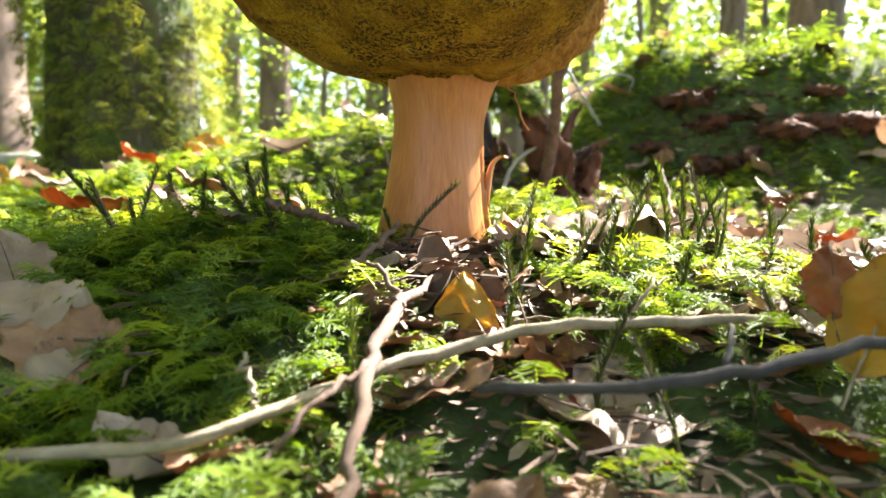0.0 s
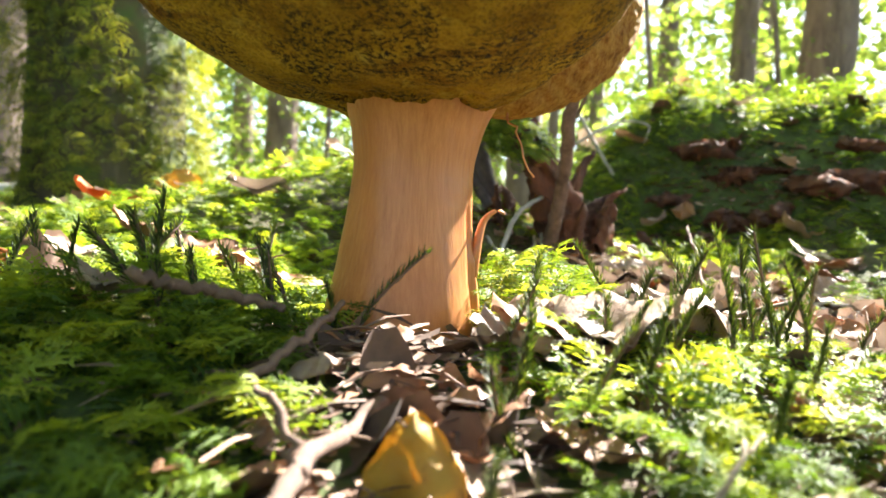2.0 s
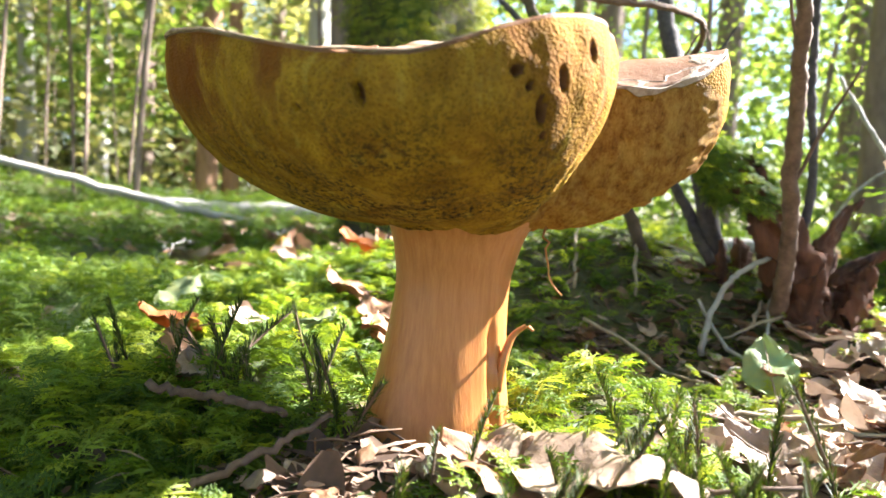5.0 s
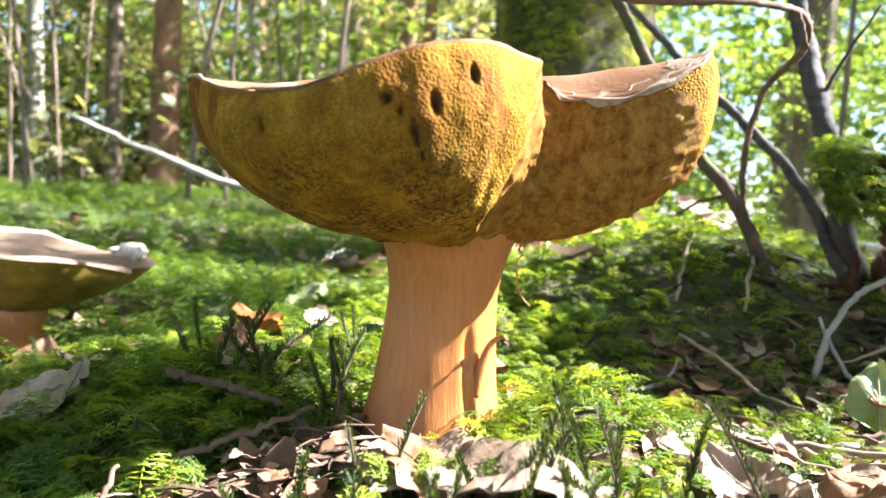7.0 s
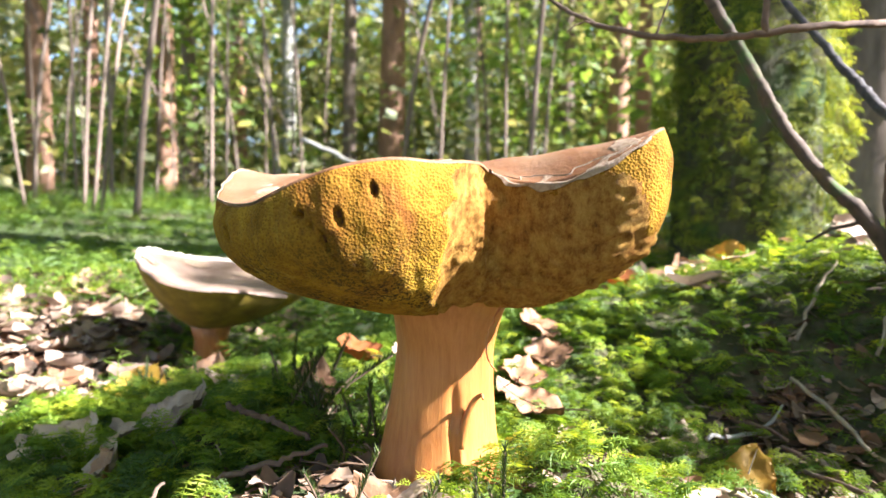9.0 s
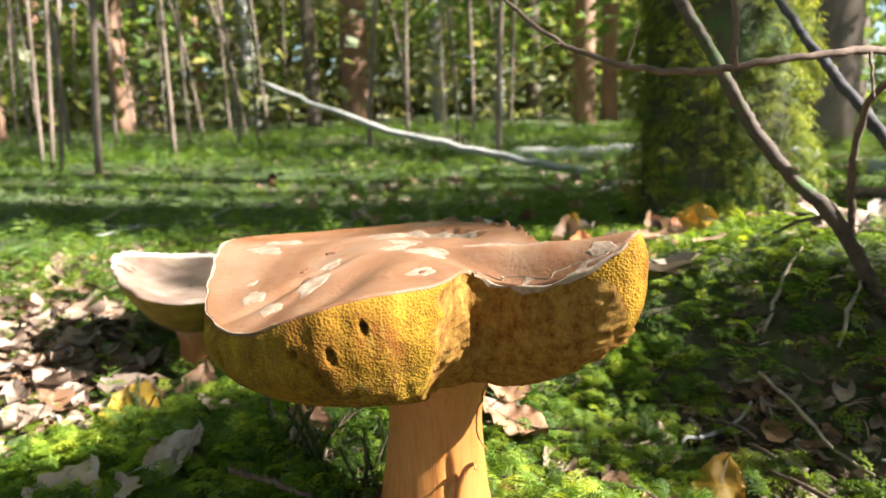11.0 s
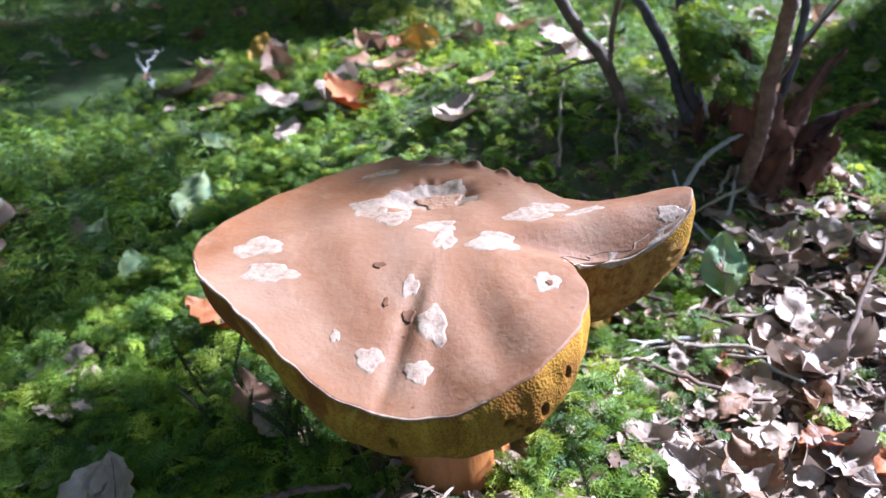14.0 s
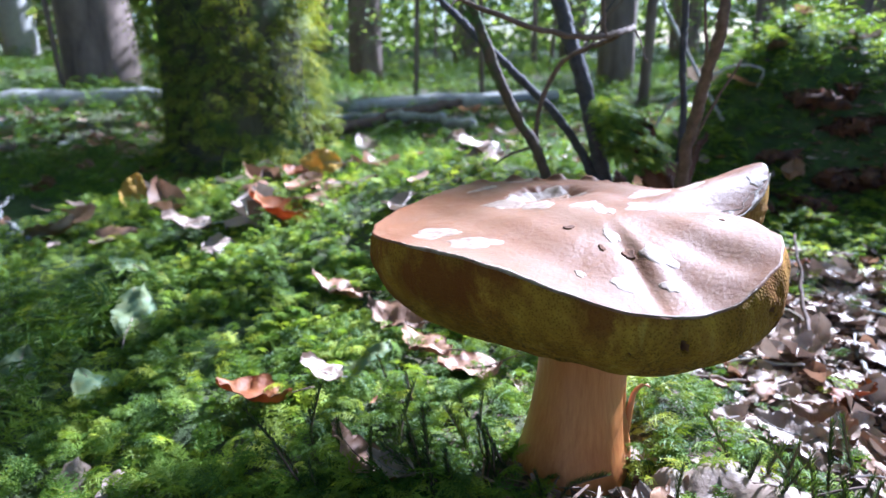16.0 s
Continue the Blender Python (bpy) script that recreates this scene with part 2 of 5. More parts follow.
# ---- mesh helpers
def mesh(name, verts, faces, mat, smooth=True):
    """A mesh from arrays of points and of faces that all have the same number of corners, or a list of mixed faces."""
    me = bpy.data.meshes.new(name)
    if isinstance(faces, np.ndarray):
        n, k = faces.shape
        me.vertices.add(len(verts))
        me.vertices.foreach_set("co", np.asarray(verts, np.float32).ravel())
        me.loops.add(n * k)
        me.loops.foreach_set("vertex_index", faces.astype(np.int32).ravel())
        me.polygons.add(n)
        me.polygons.foreach_set("loop_start", np.arange(0, n * k, k, dtype=np.int32))
        me.update(calc_edges=True)
    else:
        me.from_pydata([tuple(v) for v in verts], [], [tuple(f) for f in faces])
    me.materials.append(mat)
    me.polygons.foreach_set("use_smooth", np.full(len(me.polygons), smooth))
    me.update()
    return me


def part(name, me, parent=None, label=""):
    ob = new(name, me)
    if parent is not None:
        ob.parent = parent
    return tagged(ob, label)


def base(name, place, label, category, group="", turn=0.0):
    ob = new(name)
    ob.matrix_basis = pose(*place, 0, 0, turn)
    ob.empty_display_size = 0.02
    return tagged(ob, label, category, group)


def tube(path, radii, sides=8, rough=0.0, seed=0, cap=True):
    """Points and quads of a round limb along a path."""
    r = np.random.default_rng(seed)
    path = np.asarray(path, float)
    n = len(path)
    radii = np.interp(np.linspace(0, 1, n), np.linspace(0, 1, len(radii)), radii)
    way = np.gradient(path, axis=0)
    way /= np.linalg.norm(way, axis=1)[:, None]
    ref = np.array([0, 0, 1.0]) if abs(way[:, 2]).mean() < 0.8 else np.array([1.0, 0, 0])
    side = np.cross(way, ref)
    side /= np.linalg.norm(side, axis=1)[:, None]
    up = np.cross(side, way)
    a = np.linspace(0, 2 * np.pi, sides, endpoint=False)
    rr = radii[:, None] * (1 + rough * r.normal(size=(n, sides)))
    v = path[:, None] + rr[..., None] * (np.cos(a)[None, :, None] * side[:, None] + np.sin(a)[None, :, None] * up[:, None])
    v = v.reshape(-1, 3)
    i, j = np.meshgrid(np.arange(n - 1), np.arange(sides), indexing="ij")
    k = (j + 1) % sides
    f = np.stack([i * sides + j, i * sides + k, (i + 1) * sides + k, (i + 1) * sides + j], -1).reshape(-1, 4)
    if cap:
        v = np.vstack([v, path[:1], path[-1:]])
        j = np.arange(sides)
        k = (j + 1) % sides
        e0, e1 = n * sides, n * sides + 1
        q0 = np.stack([np.full(sides, e0), k, j, np.full(sides, e0)], -1)
        q1 = np.stack([np.full(sides, e1), (n - 1) * sides + j, (n - 1) * sides + k, np.full(sides, e1)], -1)
        return v, [tuple(q) for q in f] + [tuple(q[:3]) for q in q0] + [tuple(q[:3]) for q in q1]
    return v, [tuple(q) for q in f]


def bent(points, steps=24, wobble=0.0, seed=0):
    """A smooth path through a few points, with a slight wobble."""
    p = np.asarray(points, float)
    d = np.r_[0, np.cumsum(np.linalg.norm(np.diff(p, axis=0), axis=1))]
    s = np.linspace(0, d[-1], steps)
    m = np.gradient(p, d, axis=0)
    i = np.clip(np.searchsorted(d, s, side="right") - 1, 0, len(p) - 2)
    h = (d[i + 1] - d[i])[:, None]
    u = ((s - d[i]) / h[:, 0])[:, None]
    out = (2 * u**3 - 3 * u**2 + 1) * p[i] + (u**3 - 2 * u**2 + u) * h * m[i] + (-2 * u**3 + 3 * u**2) * p[i + 1] + (u**3 - u**2) * h * m[i + 1]
    r = np.random.default_rng(seed)
    return out + wobble * r.normal(size=out.shape)


def turns(yaw, tilt, roll):
    """Turn matrices: roll about z first, then tilt about x, then yaw about z."""
    def about(axis, a):
        c, s = np.cos(a), np.sin(a)
        m = np.zeros((len(a), 3, 3))
        i, j = [(1, 2), (2, 0), (0, 1)][axis]
        m[:, axis, axis] = 1
        m[:, i, i], m[:, i, j], m[:, j, i], m[:, j, j] = c, -s, s, c
        return m
    return about(2, yaw) @ about(0, tilt) @ about(2, roll)


def strewn(template, places, turn, scale):
    """Copies of a small mesh (points, faces) at many places, joined into arrays for one mesh."""
    tv, tf = template
    v = np.einsum("nij,kj->nki", turn * np.asarray(scale)[:, None, None], tv) + places[:, None]
    f = tf[None] + (np.arange(len(places)) * len(tv))[:, None, None]
    return v.reshape(-1, 3), f.reshape(-1, tf.shape[1])


def joined(pieces):
    vs, fs, at = [], [], 0
    for v, f in pieces:
        vs.append(v)
        fs.append(f + at)
        at += len(v)
    return np.vstack(vs), np.vstack(fs)


def lumps(p, size, seed, octaves=3):
    """Smooth noise from -1 to 1 over points, with lumps of about the given size."""
    p = np.asarray(p, float)
    table = np.random.default_rng(seed).uniform(-1, 1, 4096)
    out, gain = 0.0, 1.0
    for k in range(octaves):
        q = p / size * 2**k
        i = np.floor(q).astype(int)
        w = q - i
        w = w * w * (3 - 2 * w)
        val = 0.0
        for dx in (0, 1):
            for dy in (0, 1):
                for dz in (0, 1):
                    key = ((i[..., 0] + dx) * 73856093 ^ (i[..., 1] + dy) * 19349663 ^ (i[..., 2] + dz) * 83492791) & 4095
                    val = val + table[key] * np.where(dx, w[..., 0], 1 - w[..., 0]) * np.where(dy, w[..., 1], 1 - w[..., 1]) * np.where(dz, w[..., 2], 1 - w[..., 2])
        out = out + gain * val
        gain *= 0.5
    return out


# ---- ground
HUMPS = [  # x, y, width, height
    (0.00, 0.00, 0.07, -0.004), (-0.14, 0.00, 0.09, 0.021), (-0.19, 0.23, 0.09, 0.038), (-0.29, 0.47, 0.12, 0.036),
    (-0.36, 0.17, 0.12, -0.011), (-0.38, -0.07, 0.12, -0.022), (-0.13, -0.11, 0.08, -0.013), (-0.05, -0.09, 0.06, 0.015),
    (0.05, 0.28, 0.07, -0.030), (0.02, 0.16, 0.06, -0.015), (-0.08, 0.16, 0.07, -0.013), (-0.08, 0.39, 0.09, 0.069),
    (0.00, 0.34, 0.07, 0.021), (0.09, 0.36, 0.07, 0.036), (0.09, -0.03, 0.07, 0.018), (0.44, 0.66, 0.15, 0.129),
    (0.15, -0.15, 0.10, -0.006), (0.60, 0.60, 0.15, 0.131), (-0.20, -0.25, 0.12, -0.016), (0.30, 0.10, 0.14, -0.010), (0.00, -0.21, 0.07, -0.018), (0.09, -0.21, 0.07, -0.012), (0.27, 0.64, 0.08, 0.13), (0.30, 0.47, 0.05, -0.02), (-0.41, -0.05, 0.09, -0.014), (0.046, 0.034, 0.020, 0.016),
]


def height(x, y):
    """The ground's height."""
    x, y = np.asarray(x, float), np.asarray(y, float)
    z = np.zeros(np.broadcast(x, y).shape)
    for hx, hy, w, h in HUMPS:
        z = z + h * np.exp(-((x - hx) ** 2 + (y - hy) ** 2) / (2 * w * w))
    far = np.clip(np.hypot(x, y) - 0.7, 0, 4)
    z = z + 0.014 * far * np.sin(x * 2.1 + 1.3) * np.cos(y * 1.7)
    z = z + 0.025 * np.clip(-x - 1.2, 0, 60)
    z = z + 0.0035 * np.sin(x * 61 + 2 * np.sin(y * 37)) * np.cos(y * 53 + np.sin(x * 29))
    return z


def floor_at(x, y):
    return float(height(x, y))


n = 270
u = np.linspace(-1, 1, n)
axis = 0.55 * u + 60 * np.sign(u) * np.abs(u) ** 9
gx, gy = np.meshgrid(axis - 0.02, axis + 0.12, indexing="ij")
gv = np.stack([gx, gy, height(gx, gy)], -1).reshape(-1, 3)
i, j = np.meshgrid(np.arange(n - 1), np.arange(n - 1), indexing="ij")
gf = np.stack([i * n + j, (i + 1) * n + j, (i + 1) * n + j + 1, i * n + j + 1], -1).reshape(-1, 4)
tagged(part("ground", mesh("ground", gv, gf, GROUND)), "dark forest soil under moss and fallen leaves", "ground", kind="structure")


# ---- the great mushroom
RIM = [  # degrees round the cap's middle, reach, rim height
    (-17, 0.063, 0.137), (-9, 0.059, 0.138), (3, 0.048, 0.138), (10, 0.047, 0.134), (17, 0.057, 0.131), (22, 0.074, 0.132), (26, 0.088, 0.141), (30, 0.095, 0.150), (35, 0.096, 0.151),
    (40, 0.088, 0.144), (46, 0.071, 0.138), (52, 0.061, 0.137), (60, 0.056, 0.138), (76, 0.055, 0.139), (98, 0.060, 0.139), (118, 0.067, 0.138),
    (137, 0.074, 0.138), (166, 0.079, 0.1355), (188, 0.087, 0.135), (203, 0.092, 0.1365), (213, 0.090, 0.138), (224, 0.084, 0.138), (234, 0.0775, 0.1365),
    (245, 0.0740, 0.1335), (256, 0.0735, 0.1300), (275, 0.076, 0.1245), (290, 0.0765, 0.1230), (299, 0.0765, 0.1248), (307, 0.0765, 0.1300), (318, 0.0745, 0.1350), (328, 0.071, 0.1378), (336, 0.067, 0.1378),
]
MID = np.array([0.0, -0.018])
STEM_AT = np.array([0.002, -0.0065])


def rim(a):
    """Reach and height of the rim in the direction a, in degrees."""
    t = np.array(RIM)
    a = (np.asarray(a, float) + 17) % 360 - 17
    tt = np.vstack([t[-3:] - [360, 0, 0], t, t[:3] + [360, 0, 0]])
    r = sum(np.interp(a + d, tt[:, 0], tt[:, 1]) for d in (-4, -2, 0, 2, 4)) / 5
    z = sum(np.interp(a + d, tt[:, 0], tt[:, 2]) for d in (-4, -2, 0, 2, 4)) / 5
    r = r + 0.0003 * np.sin(np.radians(a) * 23) + 0.0002 * np.sin(np.radians(a) * 41 + 1)
    return r, z


PIT = np.array([-0.0180, 0.0115])


def cap_top(x, y):
    """The height of the cap's upper side."""
    dx, dy = np.asarray(x) - MID[0], np.asarray(y) - MID[1]
    a, r = np.degrees(np.arctan2(dy, dx)), np.hypot(dx, dy)
    reach, z = rim(a)
    s = np.clip(r / reach, 0, 1)
    top = z + (0.1395 - z) * (1 - s**2.4)
    dish = np.clip(0.3 - np.cos(np.radians(a - 60)), 0, 1)
    top = top - 0.0125 * dish * s**2 * (1 - s**2)
    off = (a + 78 + 180) % 360 - 180  # two folds that run from the middle to the front rim
    top = top - 0.0017 * np.exp(-((off * r / 0.17) ** 2)) * np.clip(s * 1.8 - 0.25, 0, 1) * (1 - 0.7 * s**6)
    off2 = (a + 47 + 180) % 360 - 180
    top = top + 0.0012 * np.exp(-(((off - 7) * r / 0.25) ** 2)) * np.clip(s * 1.8 - 0.25, 0, 1) * (1 - s**5)
    top = top - 0.0026 * np.exp(-((off2 * r / 0.45) ** 2)) * np.clip(s * 1.8 - 0.4, 0, 1) * (1 - s**6)
    px, py = np.asarray(x) - PIT[0], np.asarray(y) - PIT[1]
    pa = np.arctan2(py, px)
    out = 1 + 0.05 * np.sin(9 * pa) + 0.04 * np.sin(14 * pa + 1) + 0.08 * np.sin(3 * pa + 2)
    top = top - 0.0062 * np.exp(-((np.hypot((0.79 * px + 0.61 * py) / 0.0170, (0.79 * py - 0.61 * px) / 0.0115) / out) ** 4.5))
    top = top + 0.0006 * np.sin(np.asarray(x) * 190 + 1) * np.cos(np.asarray(y) * 170) * (1 - s**4)
    return top


def bolete(place):
    thing = base("mushroom", place, "large old bolete mushroom with pecked tan cap on thick orange stem", "mushroom")
    na, nr = 480, 96
    a = np.linspace(0, 360, na, endpoint=False)
    reach, zr = rim(a)
    ca, sa = np.cos(np.radians(a)), np.sin(np.radians(a))
    # upper skin, down to the edge, which stands up in torn points at the back
    jag = np.exp(-(((a - 108) / 34) ** 4)) * (np.abs(np.sin(np.radians(a) * 11 + 0.6)) ** 6 + 0.6 * np.abs(np.sin(np.radians(a) * 17)) ** 8)
    rows = []
    for s in np.linspace(0.02, 1, nr) ** 0.8:
        x, y = MID[0] + reach * s * ca, MID[1] + reach * s * sa
        lift = 0.0026 * jag * min(1, max(0, (s - 0.93) / 0.07)) ** 2
        rows.append(np.stack([x, y, cap_top(x, y) + lift], -1))
    edge = np.stack([MID[0] + (reach + 0.0003) * ca, MID[1] + (reach + 0.0003) * sa, zr - 0.0009], -1)
    rows.append(edge)
    v = np.array(rows)
    m = len(v)
    vv = np.vstack([v.reshape(-1, 3), [[MID[0], MID[1], cap_top(MID[0], MID[1])]]])
    ii, jj = np.meshgrid(np.arange(m - 1), np.arange(na), indexing="ij")
    kk = (jj + 1) % na
    f = [tuple(q) for q in np.stack([ii * na + jj, (ii + 1) * na + jj, (ii + 1) * na + kk, ii * na + kk], -1).reshape(-1, 4)]
    f += [(m * na, q, (q + 1) % na) for q in range(na)]
    cap = part("cap", mesh("cap", vv, f, CAP), thing, "tan leathery cap skin")
    # pore layer: from the stem out, bulging past the rim
    na, nr = 720, 120
    a = np.linspace(0, 360, na, endpoint=False)
    reach, zr = rim(a)
    ca, sa = np.cos(np.radians(a)), np.sin(np.radians(a))
    lobe = np.exp(-(((a - 33) / 20) ** 4))
    notch = np.exp(-(((a - 6) / 11) ** 2))
    front = np.clip(np.cos(np.radians(a + 68)) * 1.3 + 0.5, 0, 1)
    side_in = np.exp(-((((a - 232 + 180) % 360 - 180) / 30) ** 2))
    bulge = 0.0065 * front * (1 - notch) * (1 - lobe) * (1 - 0.75 * side_in) + 0.001 + 0.0035 * lobe
    signed = np.where(a > 180, a - 360, a)
    near_notch = np.exp(-(((signed + 14) / 20) ** 2))
    rows = []
    r0 = 0.019
    for u in np.linspace(0, 1, nr):
        k = math.sin(math.pi * min(1, max(0, (u - 0.35) / 0.65))) ** 0.8
        w = math.sin(u * math.pi / 2) ** (0.8)
        inward = rim(a + 26 * (1 - u) ** 0.8 * near_notch)[0]  # the body's torn side slants in below the rim
        r = r0 + (np.minimum(reach, inward) - r0) * w + bulge * k * (1 - near_notch * (1 - u))
        bowl = (1 - math.cos(u * math.pi / 2)) ** 0.95
        cone = (1 - math.cos(u * math.pi / 2)) ** 1.0
        z = 0.084 + (zr - 0.0006 - 0.084) * (bowl * (1 - lobe) + cone * lobe)
        z = z + 0.0006 * np.sin(np.radians(a) * 9 + u * 9) * math.sin(u * math.pi) + 0.0002 * np.sin(np.radians(a) * 17 + 3 * np.sin(u * 7)) * (1 - u) ** 2
        cx = STEM_AT + (MID - STEM_AT) * u
        rows.append(np.stack([cx[0] + r * ca, cx[1] + r * sa, z], -1))
    v = np.array(rows)
    turned = np.where(a > 180, a - 360, a)
    # where the sponge is torn away: the notch and most of the lobe's underside
    U = np.repeat(np.linspace(0, 1, nr)[:, None], na, 1)
    A = np.repeat(turned[None], nr, 0)
    big, fine = lumps(v, 0.012, 5), lumps(v, 0.0045, 6, 4)
    side = np.minimum(A + 9 + 24 * (1 - U) + 4 * big + 2 * fine, 20 - A + 4 * big) / 2.0
    under = np.minimum(np.minimum(A - 2, 57 - A + 5 * big) / 2.0, (0.66 + 0.30 / (1 + np.exp((A - 27) * 0.8)) + 0.05 * big + 0.02 * fine - U) * 40)
    torn = 1 / (1 + np.exp(-np.clip(3 * np.maximum(side, under), -40, 40)))
    out = v - np.array([MID[0], MID[1], 0.137])
    out /= np.linalg.norm(out, axis=-1)[..., None]
    body = np.clip((U - 0.02) * 12, 0, 1) * np.clip((1 - U) * 14, 0, 1)
    push = torn * (-0.0022 + 0.0014 / (1 + np.exp(22 - A)) + (0.0016 * fine + 0.0012 * big) * (1 - 0.7 * np.exp(-(((A + 14) / 16) ** 2)))) + (1 - torn) * (0.00045 * big + 0.0003 * fine)
    v = v + out * (push * body)[..., None]
    v[..., 2] += (1 - U) ** 6 * (0.0026 * big + 0.0014 * fine)
    # holes bored by insects: shallow dents, their depth painted dark
    dark = np.zeros(v.shape[:2])
    for hx, hy, hz, wide, tall in HOLES:
        ang = np.arctan2(hy - MID[1], hx - MID[0])
        off = np.arctan2(v[..., 1] - MID[1], v[..., 0] - MID[0]) - ang
        off = (off + np.pi) % (2 * np.pi) - np.pi
        rr = np.hypot(v[..., 0] - MID[0], v[..., 1] - MID[1])
        q = np.exp(-(((off * rr / (0.62 * wide) + 0.35 * (v[..., 2] - hz) / wide) ** 2 + ((v[..., 2] - hz) / (0.72 * tall)) ** 2 + 0.35 * lumps(v, 0.0022, 9, 1)) ** 2)) * (rr > 0.045)
        mid = np.array([MID[0], MID[1], hz])
        v = v + (mid - v) * (q * 0.045)[..., None]
        dark = np.maximum(dark, q)
    m = len(v)
    ii, jj = np.meshgrid(np.arange(m - 1), np.arange(na), indexing="ij")
    kk = (jj + 1) % na
    f = np.stack([ii * na + jj, ii * na + kk, (ii + 1) * na + kk, (ii + 1) * na + jj], -1).reshape(-1, 4)
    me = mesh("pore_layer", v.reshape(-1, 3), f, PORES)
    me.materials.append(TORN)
    me.materials.append(HOLE_SHADE)
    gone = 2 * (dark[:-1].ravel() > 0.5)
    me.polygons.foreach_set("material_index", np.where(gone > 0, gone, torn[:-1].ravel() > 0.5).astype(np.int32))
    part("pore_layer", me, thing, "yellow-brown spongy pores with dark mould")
    # stem
    nz, ns = 80, 180
    zz = np.linspace(-0.012, 0.092, nz)
    rad = np.interp(zz, [-0.012, 0.0, 0.012, 0.03, 0.05, 0.066, 0.080, 0.092], [0.0305, 0.0295, 0.0268, 0.0232, 0.0208, 0.0198, 0.0225, 0.028])
    rad = np.convolve(np.pad(rad, 3, "edge"), np.ones(7) / 7, "valid")
    th = np.linspace(0, 2 * np.pi, ns, endpoint=False)
    R = rad[:, None] * (1 + 0.02 * np.sin(3 * th + 1)[None] + 0.01 * np.sin(7 * th[None] + zz[:, None] * 60))
    crease = np.exp(-(((np.degrees(th) - 352 + zz[:, None] * 150 + 180) % 360 - 180) / 5) ** 2)
    R = R - 0.0022 * crease * np.clip((0.058 - zz) / 0.01, 0, 1)[:, None]
    ridge = np.exp(-((((np.degrees(th)[None] - 349 - 3 * np.sin(zz[:, None] * 90) + 180) % 360 - 180) / 4.5) ** 4))
    R = R + 0.0020 * ridge * np.clip((0.042 - zz) / 0.006, 0, 1)[:, None]
    lean = np.stack([-0.0036 + 0.05 * zz, -0.0062 + 0.030 * zz], -1)
    v = np.stack([lean[:, :1] + R * np.cos(th), lean[:, 1:] + R * np.sin(th), np.repeat(zz[:, None], ns, 1)], -1)
    ii, jj = np.meshgrid(np.arange(nz - 1), np.arange(ns), indexing="ij")
    kk = (jj + 1) % ns
    f = np.stack([ii * ns + jj, ii * ns + kk, (ii + 1) * ns + kk, (ii + 1) * ns + jj], -1).reshape(-1, 4)
    stem = part("stem", mesh("stem", v.reshape(-1, 3), f, STEM), thing, "thick orange-tan fibrous stem")
    # a strip of skin that peels from the stem
    vv, f = tube(bent([(0.0215, -0.008, 0.030), (0.0225, -0.006, 0.043), (0.025, -0.004, 0.050), (0.029, -0.003, 0.0525), (0.031, -0.004, 0.0515)], 16), [0.0012, 0.0018, 0.0012, 0.0005], 7)
    part("peeling_strip", mesh("peeling_strip", vv, f, STEM), stem, "curled orange strip of peeling skin")
    vv, f = tube(bent([(0.030, 0.004, 0.086), (0.034, -0.004, 0.078), (0.036, -0.006, 0.070), (0.040, -0.004, 0.064)], 12, 0.0004, 3), [0.0004, 0.0003], 5)
    part("root_thread", mesh("root_thread", vv, f, STEM), thing)
    ea = np.linspace(214, 306, 90)
    er, ez = rim(ea)
    path = np.stack([MID[0] + (er + 0.0003) * np.cos(np.radians(ea)), MID[1] + (er + 0.0003) * np.sin(np.radians(ea)), ez], -1)
    vv, f = tube(path, [0.0001, 0.0008, 0.0004, 0.0008, 0.0005, 0.0002, 0.0002, 0.0005, 0.0003, 0.0001], 6, 0.2, 4)
    part("rim_edge", mesh("rim_edge", vv, f, FLESH), cap, "pale exposed edge of the cap")
    for x, y, w, d, seed in MIDDLE_PATCHES + EDGE_PATCHES:
        part("peeled_patch", blotch(x, y, w, d, seed, FLESH, 0.00022), cap, "pale flesh where skin is pecked away")
    ba = np.linspace(7, 29, 70)
    br, bz = rim(ba)
    wide = np.sin(np.linspace(0.05, 0.97, 70) * np.pi) ** 0.5 * (1 + 0.35 * np.sin(ba * 1.1) + 0.15 * np.sin(ba * 2.3))
    rows = []
    for q in np.linspace(-1, 1, 16):
        inn, dn = 0.0070 * wide * np.clip(-q, 0, 1), 0.0022 * wide * np.clip(q, 0, 1)
        rr = br - inn + 0.0014 - 0.10 * dn
        x, y = MID[0] + rr * np.cos(np.radians(ba)), MID[1] + rr * np.sin(np.radians(ba))
        z = np.where(q < 0, cap_top(x, y) + 0.0003, bz + 0.0003 - dn)
        p = np.stack([x, y, z], -1)
        p[..., 2] += (abs(q) < 0.95) * (0.0009 * lumps(p, 0.007, 77, 2) - 0.0008 * np.abs(np.sin(ba * 0.55 + 2 * q)))
        rows.append(p)
    k2, j2 = np.meshgrid(np.arange(15), np.arange(69), indexing="ij")
    part("peeled_band", mesh("peeled_band", np.array(rows).reshape(-1, 3), np.stack([k2 * 70 + j2, (k2 + 1) * 70 + j2, (k2 + 1) * 70 + j2 + 1, k2 * 70 + j2 + 1], -1).reshape(-1, 4), FLESH), cap, "pale band where the lobe's edge is gnawed")
    part("pit_wall", blotch(PIT[0], PIT[1], 0.0178, 0.0125, 40, FLESH, 0.0004), cap, "pale pecked wall of the hollow")
    part("pit_floor", blotch(PIT[0] + 0.002, PIT[1] + 0.001, 0.0100, 0.0066, 41, PIT_FLOOR, 0.0011), cap, "orange floor of the pecked hollow")
